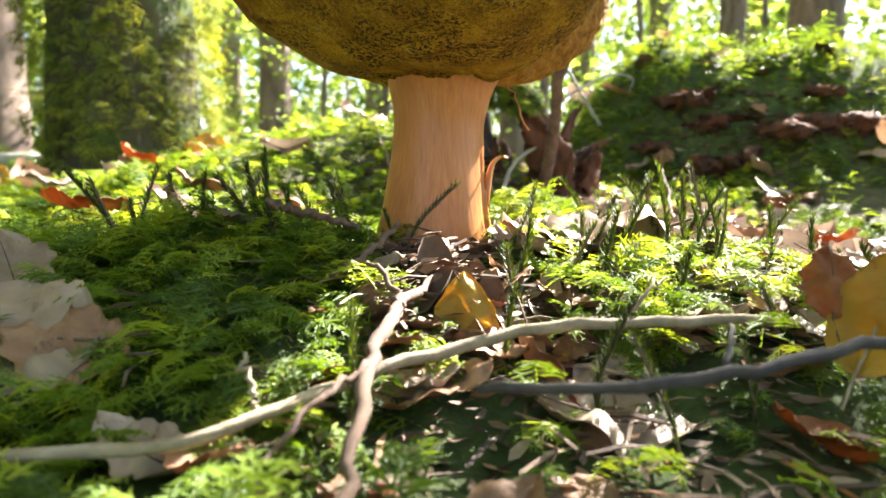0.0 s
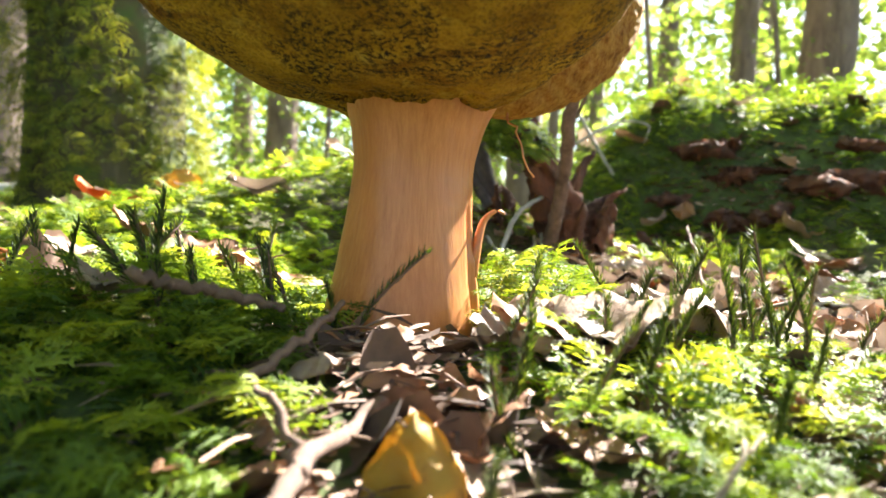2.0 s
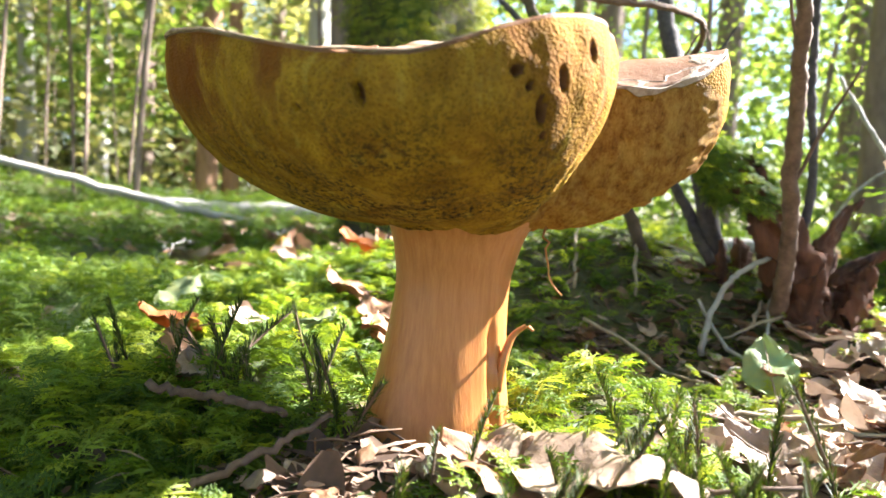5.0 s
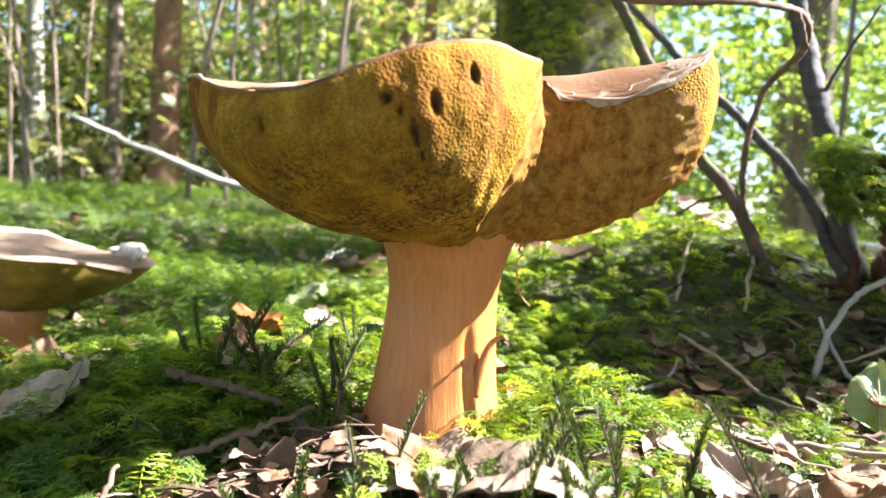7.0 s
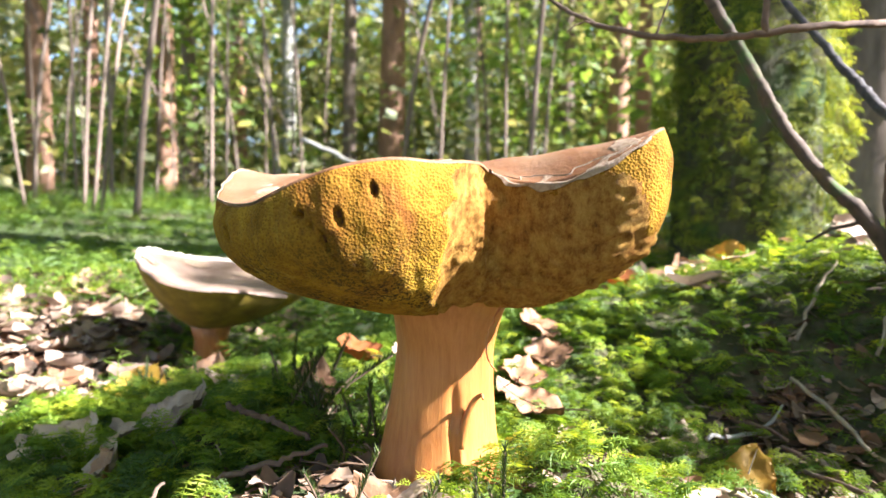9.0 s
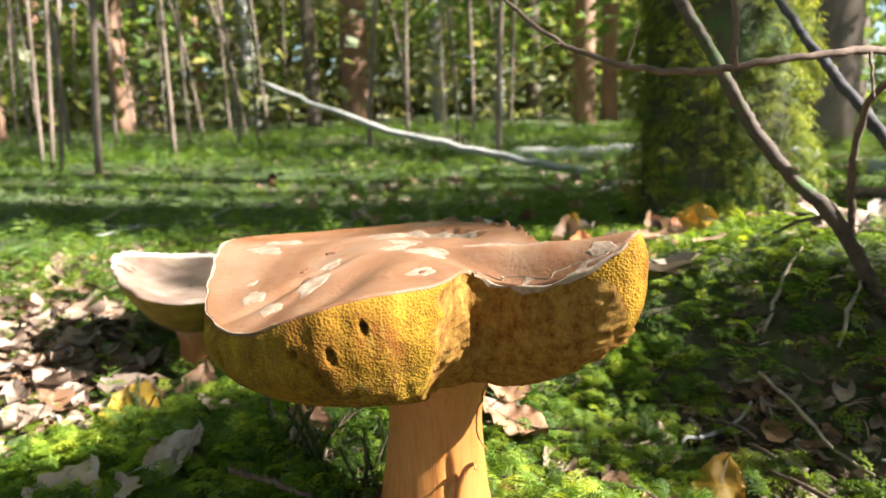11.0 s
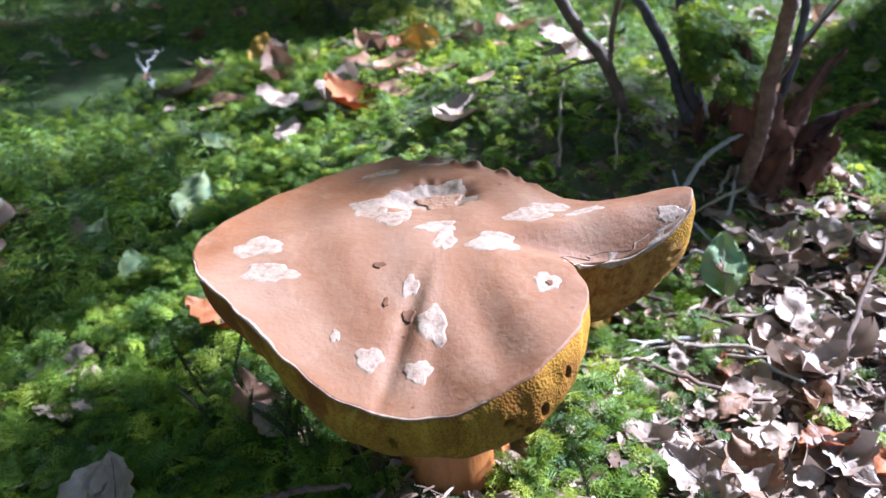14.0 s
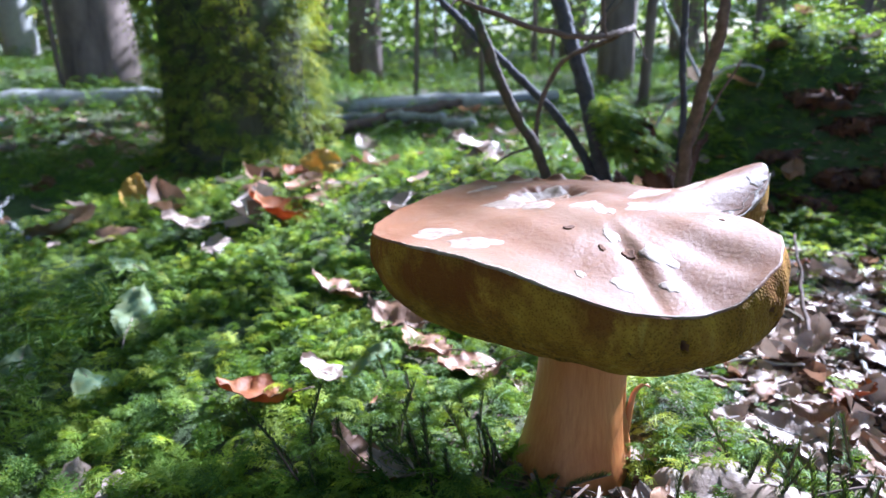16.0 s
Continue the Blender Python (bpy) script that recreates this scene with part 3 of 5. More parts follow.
    # these holes are flat patches in the painted shade colour
    for x, y, w, d, seed in BORE:
        part("bore_hole", blotch(x, y, w, d, seed, HOLE_SHADE, 0.0005), cap, "flat dark patch painted as the shade in an insect hole")
    return thing


def blotch(x, y, w, d, seed, mat, lift):
    """A ragged patch that lies on the cap's upper side."""
    r = np.random.default_rng(seed)
    na, nr = 56, 8
    a = np.linspace(0, 2 * np.pi, na, endpoint=False)
    out = 1 + 0.14 * np.sin(3 * a + r.uniform(0, 6)) + 0.10 * np.sin(5 * a + r.uniform(0, 6)) + 0.045 * np.sin(9 * a + r.uniform(0, 6)) + 0.02 * np.sin(17 * a + r.uniform(0, 6)) + 0.008 * r.normal(size=na)
    turn = math.radians(32 + (seed * 47 % 31) - 15)
    v, f = [], []
    for k in range(nr + 1):
        s = k / nr
        px, py = w * out * s * np.cos(a), d * out * s * np.sin(a)
        X, Y = x + px * math.cos(turn) - py * math.sin(turn), y + px * math.sin(turn) + py * math.cos(turn)
        Z = cap_top(X, Y) + lift * (1 if k < nr else -0.5) + (0.00003 * r.normal(size=na) if 0 < k < nr - 1 else 0)
        v.append(np.stack([X, Y, Z], -1))
    for k in range(nr):
        for q in range(na):
            f.append((k * na + q, (k + 1) * na + q, (k + 1) * na + (q + 1) % na, k * na + (q + 1) % na))
    return mesh("peeled_patch", np.array(v).reshape(-1, 3), f, mat)


HOLES = [(0.051, -0.0672, 0.1128, 0.0016, 0.0040), (0.0566, -0.0664, 0.1201, 0.0017, 0.0036), (0.0211, -0.0912, 0.1139, 0.0018, 0.0036), (0.0616, -0.0584, 0.1285, 0.0016, 0.0030),
         (0.0465, -0.072, 0.1205, 0.0022, 0.0016), (0.0490, -0.070, 0.1175, 0.0012, 0.0014), (0.0535, -0.0668, 0.1075, 0.0009, 0.0012), (0.005, -0.093, 0.111, 0.0015, 0.0012)]
MIDDLE_PATCHES = [  # x, y, half width, half depth, seed
    (-0.0612, -0.0483, 0.0094, 0.0075, 1), (-0.046, -0.061, 0.01, 0.0058, 2), (-0.036, -0.007, 0.01, 0.0085, 3), (-0.0224, -0.0135, 0.0072, 0.0062, 4), (-0.0035, -0.014, 0.0078, 0.004, 5), (0.0027, -0.0203, 0.0042, 0.008, 6), (0.0199, -0.0156, 0.0095, 0.0068, 7), (0.0034, -0.0478, 0.003, 0.0045, 8), (0.018, -0.06, 0.005, 0.0075, 9), (0.021, -0.076, 0.0045, 0.004, 10),
]
EDGE_PATCHES = [
    (0.005, -0.078, 0.0045, 0.0042, 11), (0.0449, -0.0301, 0.0046, 0.005, 12), (0.0252, 0.009, 0.0095, 0.007, 13), (0.03, 0.019, 0.0085, 0.0045, 14), (0.044, 0.015, 0.008, 0.003, 15), (-0.03, 0.006, 0.008, 0.005, 16), (-0.048, 0.02, 0.009, 0.0028, 17), (-0.0092, -0.075, 0.0016, 0.0025, 18), (0.074, 0.022, 0.005, 0.0028, 20), (-0.03, 0.04, 0.009, 0.003, 21),
]
BORE = [(0.0085, -0.0585, 0.0022, 0.0028, 31), (-0.0116, -0.0429, 0.0024, 0.0016, 32), (-0.0007, -0.0570, 0.0009, 0.0022, 33), (0.0462, -0.0305, 0.0012, 0.0014, 34)]
bolete((0, 0, 0))


def small_bolete(place, turn):
    thing = base("mushroom", place, "smaller bolete mushroom with upturned pecked cap among moss", "mushroom", turn=turn)
    na, nr = 96, 20
    a = np.linspace(0, 2 * np.pi, na, endpoint=False)
    reach = 0.078 + 0.012 * np.cos(a) + 0.005 * np.sin(3 * a) + 0.001 * np.sin(17 * a)
    reach = reach - 0.026 * np.exp(-((((a - 6.15 + math.pi) % (2 * math.pi) - math.pi) / 0.15) ** 2))
    zr = 0.094 + 0.017 * np.cos(a - 3.14) + 0.002 * np.sin(5 * a)
    top, under = [], []
    for s in np.linspace(0.02, 1, nr):
        top.append(np.stack([reach * s * np.cos(a), reach * s * np.sin(a), zr * s**2 + (1 - s**2) * 0.083 + 0.001 * np.sin(9 * a) * s], -1))
        w = 0.5 * s + 0.5 * math.sin(s * math.pi / 2)
        under.append(np.stack([(0.014 + (reach - 0.014) * w) * np.cos(a), (0.014 + (reach - 0.014) * w) * np.sin(a), 0.042 + (zr - 0.003 - 0.042) * s**1.35], -1))
    top.append(np.stack([(reach + 0.001) * np.cos(a), (reach + 0.001) * np.sin(a), zr - 0.003], -1))
    def skin(rows):
        m = len(rows)
        ii, jj = np.meshgrid(np.arange(m - 1), np.arange(na), indexing="ij")
        kk = (jj + 1) % na
        return np.array(rows).reshape(-1, 3), np.stack([ii * na + jj, (ii + 1) * na + jj, (ii + 1) * na + kk, ii * na + kk], -1).reshape(-1, 4)
    part("cap", mesh("cap", *skin(top), CAP_PALE), thing, "pinkish tan cap with pale worn rim")
    part("pore_layer", mesh("pore_layer", *skin(under), PORES_PLAIN), thing, "olive-yellow pores")
    ring = np.stack([reach * np.cos(a), reach * np.sin(a), zr - 0.0006], -1)
    v, f = tube(ring[16:58], [0.0006, 0.0026, 0.0034, 0.0020, 0.0032, 0.0018, 0.0005], 7, 0.3, 5)
    part("worn_rim", mesh("worn_rim", v, f, FLESH_WHITE), thing, "white gnawed rim of the cap")
    v, f = tube(bent([(0.080, 0.006, 0.080), (0.076, 0.026, 0.084), (0.060, 0.048, 0.080)], 14), [0.005, 0.012, 0.006], 14, 0.2, 6)
    v = v * [1, 1, 0.55] + [0, 0, 0.039] + 0.003 * np.stack([lumps(v, 0.012, 91), lumps(v, 0.012, 92), lumps(v, 0.008, 93)], -1)
    part("gnawed_flesh", mesh("gnawed_flesh", v, f, FLESH_WHITE), thing, "white gnawed lump of flesh")
    v, f = tube([(0, 0, -0.02), (0, 0, 0.01), (0, 0, 0.03), (0, 0, 0.055)], [0.022, 0.017, 0.015, 0.022], 32)
    part("stem", mesh("stem", v, f, STEM), thing)
    for k, (px, py) in enumerate([(0.05, 0.012), (0.062, -0.02), (0.02, 0.045), (-0.03, 0.05), (-0.06, 0.0)]):
        r = np.random.default_rng(k)
        aa = np.linspace(0, 2 * np.pi, 14, endpoint=False)
        q = np.stack([px + (0.012 + 0.003 * r.normal(size=14)) * np.cos(aa), py + (0.008 + 0.002 * r.normal(size=14)) * np.sin(aa)], -1)
        rr = np.hypot(*q.T)
        an = np.arctan2(q[:, 1], q[:, 0])
        sc = np.clip(rr / np.interp(an % (2 * np.pi), a, reach), 0, 1)
        z = np.interp(an % (2 * np.pi), a, zr) * sc**2 + (1 - sc**2) * 0.083 + 0.0012
        vv = np.vstack([np.c_[q, z], [[px, py, z.mean() + 0.0005]]])
        part("peeled_patch", mesh("peeled_patch", vv, [(i, (i + 1) % 14, 14) for i in range(14)], FLESH), thing)
    return thing


CAP_PALE, t, b = material("faded_pinkish_cap_skin", 0.6)
c = ramp(t, grain(t, 25, 5, warp=0.8), (0.3, (0.14, 0.075, 0.048)), (0.5, (0.20, 0.132, 0.10)), (0.7, (0.26, 0.19, 0.15)))
c = blend(t, ramp(t, grain(t, 160, 2), (0.70, (0, 0, 0)), (0.73, (0.85, 0.85, 0.85))), c, (0.06, 0.03, 0.02))
t.links.new(c, b.inputs["Base Color"])
bump(t, b, grain(t, 300, 6, rough=0.65), 0.4, 0.0012)
FLESH_WHITE, t, b = material("fresh_white_flesh", 0.7)
t.links.new(ramp(t, grain(t, 240, 6, rough=0.7), (0.34, (0.42, 0.33, 0.26)), (0.52, (0.66, 0.60, 0.52))), b.inputs["Base Color"])
bump(t, b, grain(t, 240, 6, rough=0.7), 0.5, 0.0015)
PORES_PLAIN, t, b = material("olive_pore_layer", 0.85)
t.links.new(ramp(t, grain(t, 60, 5), (0.3, (0.12, 0.075, 0.007)), (0.7, (0.30, 0.205, 0.020))), b.inputs["Base Color"])
bump(t, b, grain(t, 900, 2), 0.5, 0.0006)
small_bolete((-0.405, -0.055, floor_at(-0.405, -0.055)), 66)


# ---- moss carpet
def frond(seed, pairs, length, teeth):
    """One moss plume: a stem that rises and arches over along +y, with drooping side shoots, all in one piece."""
    r = np.random.default_rng(seed)
    bow = r.uniform(-0.12, 0.12)
    def spine(s):
        return np.array([bow * math.sin(s * 2.4), 0.80 * s, 0.95 * s - 0.80 * s * s]) * length
    v = [spine(k / pairs) for k in range(pairs + 1)]
    f = []
    for k in range(pairs):
        p, s0 = v[k], k / pairs
        v.append(p + [0.035 * length, 0, 0])
        f.append((k, len(v) - 1, k + 1))
        if s0 < 0.12:
            continue
        reach = length * 0.42 * (1 - 0.8 * s0**1.6) * (0.5 + 0.5 * min(1, s0 * 3)) * r.uniform(0.75, 1.2)
        for sd in (-1, 1):
            ang = math.radians(r.uniform(40, 66))
            way = np.array([sd * math.sin(ang), math.cos(ang), r.uniform(-0.45, 0.15)])
            side = np.array([way[1], -way[0], r.uniform(-0.5, 0.5)])
            j, tip = len(v), p + way * reach - [0, 0, 0.15 * reach]
            v.extend([p + way * reach * 0.45 + side * reach * 0.075, p + way * reach * 0.45 - side * reach * 0.075, tip])
            f.extend([(k, j, j + 2), (k, j + 2, j + 1)])
            for e, m in ((1, j), (-1, j + 1)) if teeth else ():
                for root, at, ln in ((k, p, 0.34), (m, v[m], 0.34), (j + 2, tip, 0.22))[: 3 if teeth > 1 else 2]:
                    lead = -1 if root == j + 2 else 1
                    end = at + (way * (0.75 if lead > 0 else 0.1) + side * e * 0.75 + [0, 0, r.uniform(-0.3, 0.3)]) * reach * ln
                    v.extend([at + way * reach * 0.13 * lead, end])
                    f.append((root, len(v) - 2, len(v) - 1))
    return np.array(v), np.array(f)


FRONDS = [frond(s, 11, 0.021, 2) for s in range(6)]
MIDDLE = [frond(s + 10, 7, 0.021, 1) for s in range(5)]
SIMPLE = [frond(s + 20, 5, 0.030, 0) for s in range(4)]


def mossy(x, y):
    """How thickly moss grows at a place, from 0 to 1."""
    x, y = np.asarray(x), np.asarray(y)
    bare = np.exp(-(((x - 0.19) / 0.115) ** 4 + ((y - 0.11) / 0.22) ** 4))
    bare = np.maximum(bare, 0.72 * np.exp(-(((x - 0.035) / 0.075) ** 4 + ((y + 0.125) / 0.075) ** 4)))
    bare = np.maximum(bare, 0.9 * np.exp(-(((x - 0.01) / 0.030) ** 4 + ((y + 0.045) / 0.035) ** 4)))
    bare = np.maximum(bare, 0.6 * np.exp(-(((x - 0.03) / 0.075) ** 2 + ((y - 0.22) / 0.085) ** 2)))
    bare = np.maximum(bare, 0.9 * np.exp(-(((x - 0.05) / 0.085) ** 4 + ((y + 0.185) / 0.04) ** 4)))
    bare = np.maximum(bare, 0.92 * np.exp(-(((x - 0.34) / 0.09) ** 4 + ((y - 0.50) / 0.05) ** 4)))
    bare = np.maximum(bare, 0.88 * np.exp(-(((x + 0.43) / 0.16) ** 4 + ((y + 0.175) / 0.075) ** 4)))
    patch = 0.8 * np.exp(-(((x - 0.095) / 0.03) ** 2 + ((y + 0.02) / 0.022) ** 2)) + 0.7 * np.exp(-(((x - 0.062) / 0.02) ** 2 + ((y + 0.10) / 0.025) ** 2)) + 1.1 * np.exp(-(((x - 0.040) / 0.017) ** 2 + ((y - 0.022) / 0.032) ** 2))
    blot = 0.5 + 0.5 * np.sin(x * 27 + 1.7 * np.sin(y * 19)) * np.sin(y * 23 + np.sin(x * 31))
    return np.clip(1.05 - bare + patch - 0.35 * (blot > 0.82), 0, 1)


def cushions(x, y):
    """The moss's own swells over the ground, in metres."""
    p = np.stack([x, y, 0 * x], -1)
    return 0.0062 * lumps(p, 0.045, 31, 2) + 0.0028 * lumps(p, 0.017, 32, 2)


HOLLOWS = [(-0.107, -0.146, 0.020), (-0.058, -0.180, 0.013)]  # bare ground where large leaves have settled


def carpet(count, lo, hi, templates, size, name, mat, label, lift=0.005):
    r = np.random.default_rng(count)
    x, y = r.uniform(lo[0], hi[0], count), r.uniform(lo[1], hi[1], count)
    keep = r.uniform(size=count) < mossy(x, y) ** 1.5
    keep &= np.hypot(x - STEM_AT[0], y - STEM_AT[1]) > 0.030
    for hx, hy, rad in HOLLOWS:
        keep &= np.hypot(x - hx, y - hy) > rad
    x, y = x[keep], y[keep]
    m = len(x)
    swell, e = cushions(x, y), 0.003
    dx, dy = (cushions(x + e, y) - swell) / e, (cushions(x, y + e) - swell) / e
    pts = np.stack([x, y, height(x, y) + r.uniform(-0.003, lift, m) + swell], -1)
    yaw = np.arctan2(-dy, -dx) - np.pi / 2 + r.normal(0, 1.0, m)  # plumes lean down from the top of each cushion
    turn = turns(yaw, r.normal(0.22, 0.32, m), r.normal(0, 0.35, m))
    sc = size * r.uniform(0.55, 1.2, m)
    which = r.integers(0, len(templates), m)
    v, f = joined([strewn(templates[k], pts[which == k], turn[which == k], sc[which == k]) for k in range(len(templates))])
    return tagged(part(name, mesh(name, v, f, mat, False)), label, "moss", kind="stuff")


carpet(8600, (-0.30, -0.24), (0.20, 0.22), FRONDS, 0.95, "moss_carpet", MOSS, "bright green feathery moss covering the forest floor")
carpet(1500, (-0.24, -0.235), (0.0, -0.04), FRONDS, 1.1, "moss_front", MOSS, "plump feathery moss in the shade of the mushroom", 0.009)
carpet(6000, (-0.62, 0.20), (0.34, 0.56), MIDDLE, 1.18, "moss_slope", MOSS, "green feather moss on the rising bank behind")


carpet(3800, (-1.05, -0.38), (-0.28, 0.22), MIDDLE, 1.25, "moss_side", MOSS, "green moss further along the forest floor")
carpet(9000, (-1.0, 0.54), (0.35, 1.15), SIMPLE, 0.9, "moss_behind", MOSS_FAR, "moss round the foot of the mossy tree")


def outer_moss():
    r = np.random.default_rng(5)
    n = 20000
    a, d = np.where(r.uniform(size=n) < 0.75, r.uniform(0.25, 1.12, n) * np.pi, r.uniform(0, 2, n) * np.pi), 0.35 + 5.5 * r.uniform(0, 1, n) ** 1.7
    x, y = d * np.cos(a), 0.1 + d * np.sin(a)
    keep = ~((x > -0.62) & (x < 0.34) & (y > -0.24) & (y < 0.56) & ~((x < -0.3) & (y < 0.2)))
    keep &= ((y > -0.25 - 0.2 * d) | (r.uniform(size=n) < 0.5)) & (r.uniform(size=n) < mossy(x, y)) & (np.sin(x * 5 + 2 * np.sin(y * 3)) * np.sin(y * 4.3) > -0.8)
    x, y, d = x[keep], y[keep], d[keep]
    m = len(x)
    pts = np.stack([x, y, height(x, y) + r.uniform(-0.003, 0.008, m)], -1)
    turn = turns(r.uniform(0, 2 * np.pi, m), r.normal(0.3, 0.35, m), r.normal(0, 0.4, m))
    sc = (1.05 + 1.0 * d) * r.uniform(0.6, 1.2, m)
    which = r.integers(0, 4, m)
    v, f = joined([strewn(SIMPLE[k], pts[which == k], turn[which == k], sc[which == k]) for k in range(4)])
    tagged(part("distant_moss", mesh("distant_moss", v, f, MOSS_FAR, False)), "mossy forest floor further off in dappled light", "moss", kind="stuff")


outer_moss()


# ---- haircap moss shoots
def sprig(seed, tall):
    """One shoot: a thin brown stalk, bare below, with needle leaves that spread towards the tip."""
    r = np.random.default_rng(seed)
    lean, sway = r.uniform(-0.30, 0.30, 2), r.uniform(-0.16, 0.16, 2)
    path = bent([(0, 0, -0.004), (sway[0] * tall, sway[1] * tall, 0.35 * tall), ((0.5 * lean[0] + 0.6 * sway[0]) * tall, (0.5 * lean[1] + 0.6 * sway[1]) * tall, 0.7 * tall), (lean[0] * tall, lean[1] * tall, tall)], 18)
    v0, f0 = tube(path, [0.0006, 0.0006, 0.0004], 6)
    v, f = [], []
    n = 150
    for k in range(n):
        s = 0.22 + 0.78 * k / n
        p = np.array([np.interp(s, np.linspace(0, 1, 18), path[:, i]) for i in range(3)])
        a = k * 2.4
        out = np.array([math.cos(a), math.sin(a), 0])
        ln = 0.0040 * (0.70 + 0.45 * math.sin(s * 2.9)) * r.uniform(0.75, 1.25)
        spread = 0.30 + 0.30 * r.random() + 0.15 * (s > 0.9)
        mid = p + out * ln * spread * 0.65 + np.array([0, 0, ln * 0.5])
        tip = p + out * ln * spread + np.array([0, 0, ln])
        side = np.array([-out[1], out[0], 0]) * 0.00032
        j = len(v)
        v += [p - side, p + side, mid + side * 0.8, tip, mid - side * 0.8]
        f += [(j, j + 1, j + 2, j + 4), (j + 4, j + 2, j + 3)]
    return mesh("sprig_stem", v0, f0, TWIG_BROWN), mesh("sprig_leaves", np.array(v), f, SPRIG, False)


SPRIGS = [sprig(k, h) for k, h in enumerate((0.026, 0.032, 0.038, 0.042, 0.03, 0.036))]


def put_sprig(x, y, k, size, turn, lean, green):
    z = floor_at(x, y)
    label = "dark green haircap moss shoot in shade" if not green else "upright haircap moss shoot with pointed leaves"
    ob = tagged(new("haircap_moss"), label, "moss shoot", "haircap moss shoots")
    ob.matrix_basis = pose(x, y, z, lean, 0, turn) @ Matrix.Scale(size, 4)
    part("sprig_stem", SPRIGS[k][0], ob)
    part("sprig_leaves", SPRIGS[k][1], ob)


r = np.random.default_rng(11)
RIGHT_SHOOTS = [(0.072, -0.03), (0.064, -0.042), (0.082, -0.028), (0.088, -0.035), (0.094, -0.03), (0.076, -0.046), (0.104, -0.035), (0.11, -0.045), (0.1, -0.06), (0.118, -0.04), (0.09, -0.075), (0.12, -0.07), (0.075, -0.1), (0.15, -0.06), (0.16, -0.09), (0.135, -0.03), (0.062, -0.14), (0.078, -0.155), (0.1, -0.12), (0.115, -0.1), (0.11, -0.02), (0.125, -0.015), (0.085, -0.015), (0.068, -0.018), (0.097, -0.042), (0.091, -0.05), (0.106, -0.052), (0.084, -0.06), (0.07, -0.066), (0.13, -0.12)]
FRONT_SHOOTS = [(0.055, -0.052), (0.048, -0.06), (0.04, -0.055), (0.032, -0.062), (0.06, -0.08), (0.045, -0.09), (0.03, -0.1), (0.025, -0.135), (0.045, -0.15), (0.058, -0.165), (0.02, -0.085), (-0.02, -0.16)]
LEFT_SHOOTS = [(-0.05, -0.03), (-0.043, -0.024), (-0.036, -0.02), (-0.056, -0.038), (-0.062, -0.026), (-0.03, -0.026), (-0.047, -0.044), (-0.07, -0.04), (-0.085, -0.05), (-0.06, -0.055), (-0.1, -0.03), (-0.075, 0.015), (-0.05, 0.02), (-0.1, 0.03), (-0.255, -0.115), (-0.262, -0.105), (-0.248, -0.098), (-0.24, -0.11), (-0.27, -0.12), (-0.235, -0.09), (-0.12, -0.02), (-0.13, -0.035), (-0.105, -0.05), (-0.115, -0.045), (-0.058, -0.046), (-0.066, -0.048), (-0.052, -0.052), (-0.078, -0.03), (-0.045, -0.036), (-0.038, -0.034), (-0.053, -0.02)]
put_sprig(-0.012, -0.049, 3, 0.78, 92, 26, True)
put_sprig(-0.020, -0.047, 4, 0.6, 80, -6, True)
for k, (x, y) in enumerate(RIGHT_SHOOTS + FRONT_SHOOTS):
    put_sprig(x + r.normal(0, 0.002), y + r.normal(0, 0.002), k % 6, r.uniform(0.65, 0.98), r.uniform(0, 360), r.normal(0, 16), True)
for k, (x, y) in enumerate(LEFT_SHOOTS):  # these fan out to the shaded side
    put_sprig(x + r.normal(0, 0.002), y + r.normal(0, 0.002), k % 6, r.uniform(0.75, 1.1), r.uniform(110, 215) + 90, r.uniform(8, 50), False)


# ---- fallen leaves
def leaf_mesh(name, mat, length, width, lobes, curl, fold, seed, wave=0.085):
    """A thin curled leaf blade along +y with lobed or toothed edges."""
    r = np.random.default_rng(seed)
    nu, nv = 21, 9
    u = np.linspace(0, 1, nu)
    half = width / 2 * (np.sin(np.pi * u**0.85) ** 0.75)
    half = half * (1 + lobes * 0.9 * np.cos(u * np.pi * 9 + 0.6)) + 0.0008
    v = np.linspace(-1, 1, nv)
    U, V = np.meshgrid(u, v, indexing="ij")
    lop = 1 + 0.12 * lobes * np.sin(U * 23 + V * 2)
    x = V * half[:, None] * lop
    y = (U - 0.5) * length
    z = fold * width * np.abs(V) ** 1.4 * np.sin(np.pi * U) + curl * length * (U - 0.45) ** 2
    z = z + wave * width * (np.sin(U * 9 + r.uniform(0, 6)) * V + np.sin(V * 4 + U * 7 + r.uniform(0, 6)) * 0.6 + 0.4 * r.normal(size=U.shape) * 0.3)
    z = z + 0.10 * width * lumps(np.stack([x, y, 0 * x], -1), 0.28 * width, seed + 7, 3)
    top = np.stack([x, y, z], -1).reshape(-1, 3)
    low = top - [0, 0, 0.00025]
    i, j = np.meshgrid(np.arange(nu - 1), np.arange(nv - 1), indexing="ij")
    q = np.stack([i * nv + j, (i + 1) * nv + j, (i + 1) * nv + j + 1, i * nv + j + 1], -1).reshape(-1, 4)
    n = len(top)
    ring = [k * nv for k in range(nu)] + [(nu - 1) * nv + k for k in range(1, nv)] + [k * nv + nv - 1 for k in range(nu - 2, -1, -1)] + [k for k in range(nv - 2, 0, -1)]
    rim_q = [(a, b2, b2 + n, a + n) for a, b2 in zip(ring, ring[1:] + ring[:1])]
    f = [tuple(k) for k in q] + [tuple(k[::-1] + n) for k in q] + rim_q
    return mesh(name, np.vstack([top, low]), f, mat)


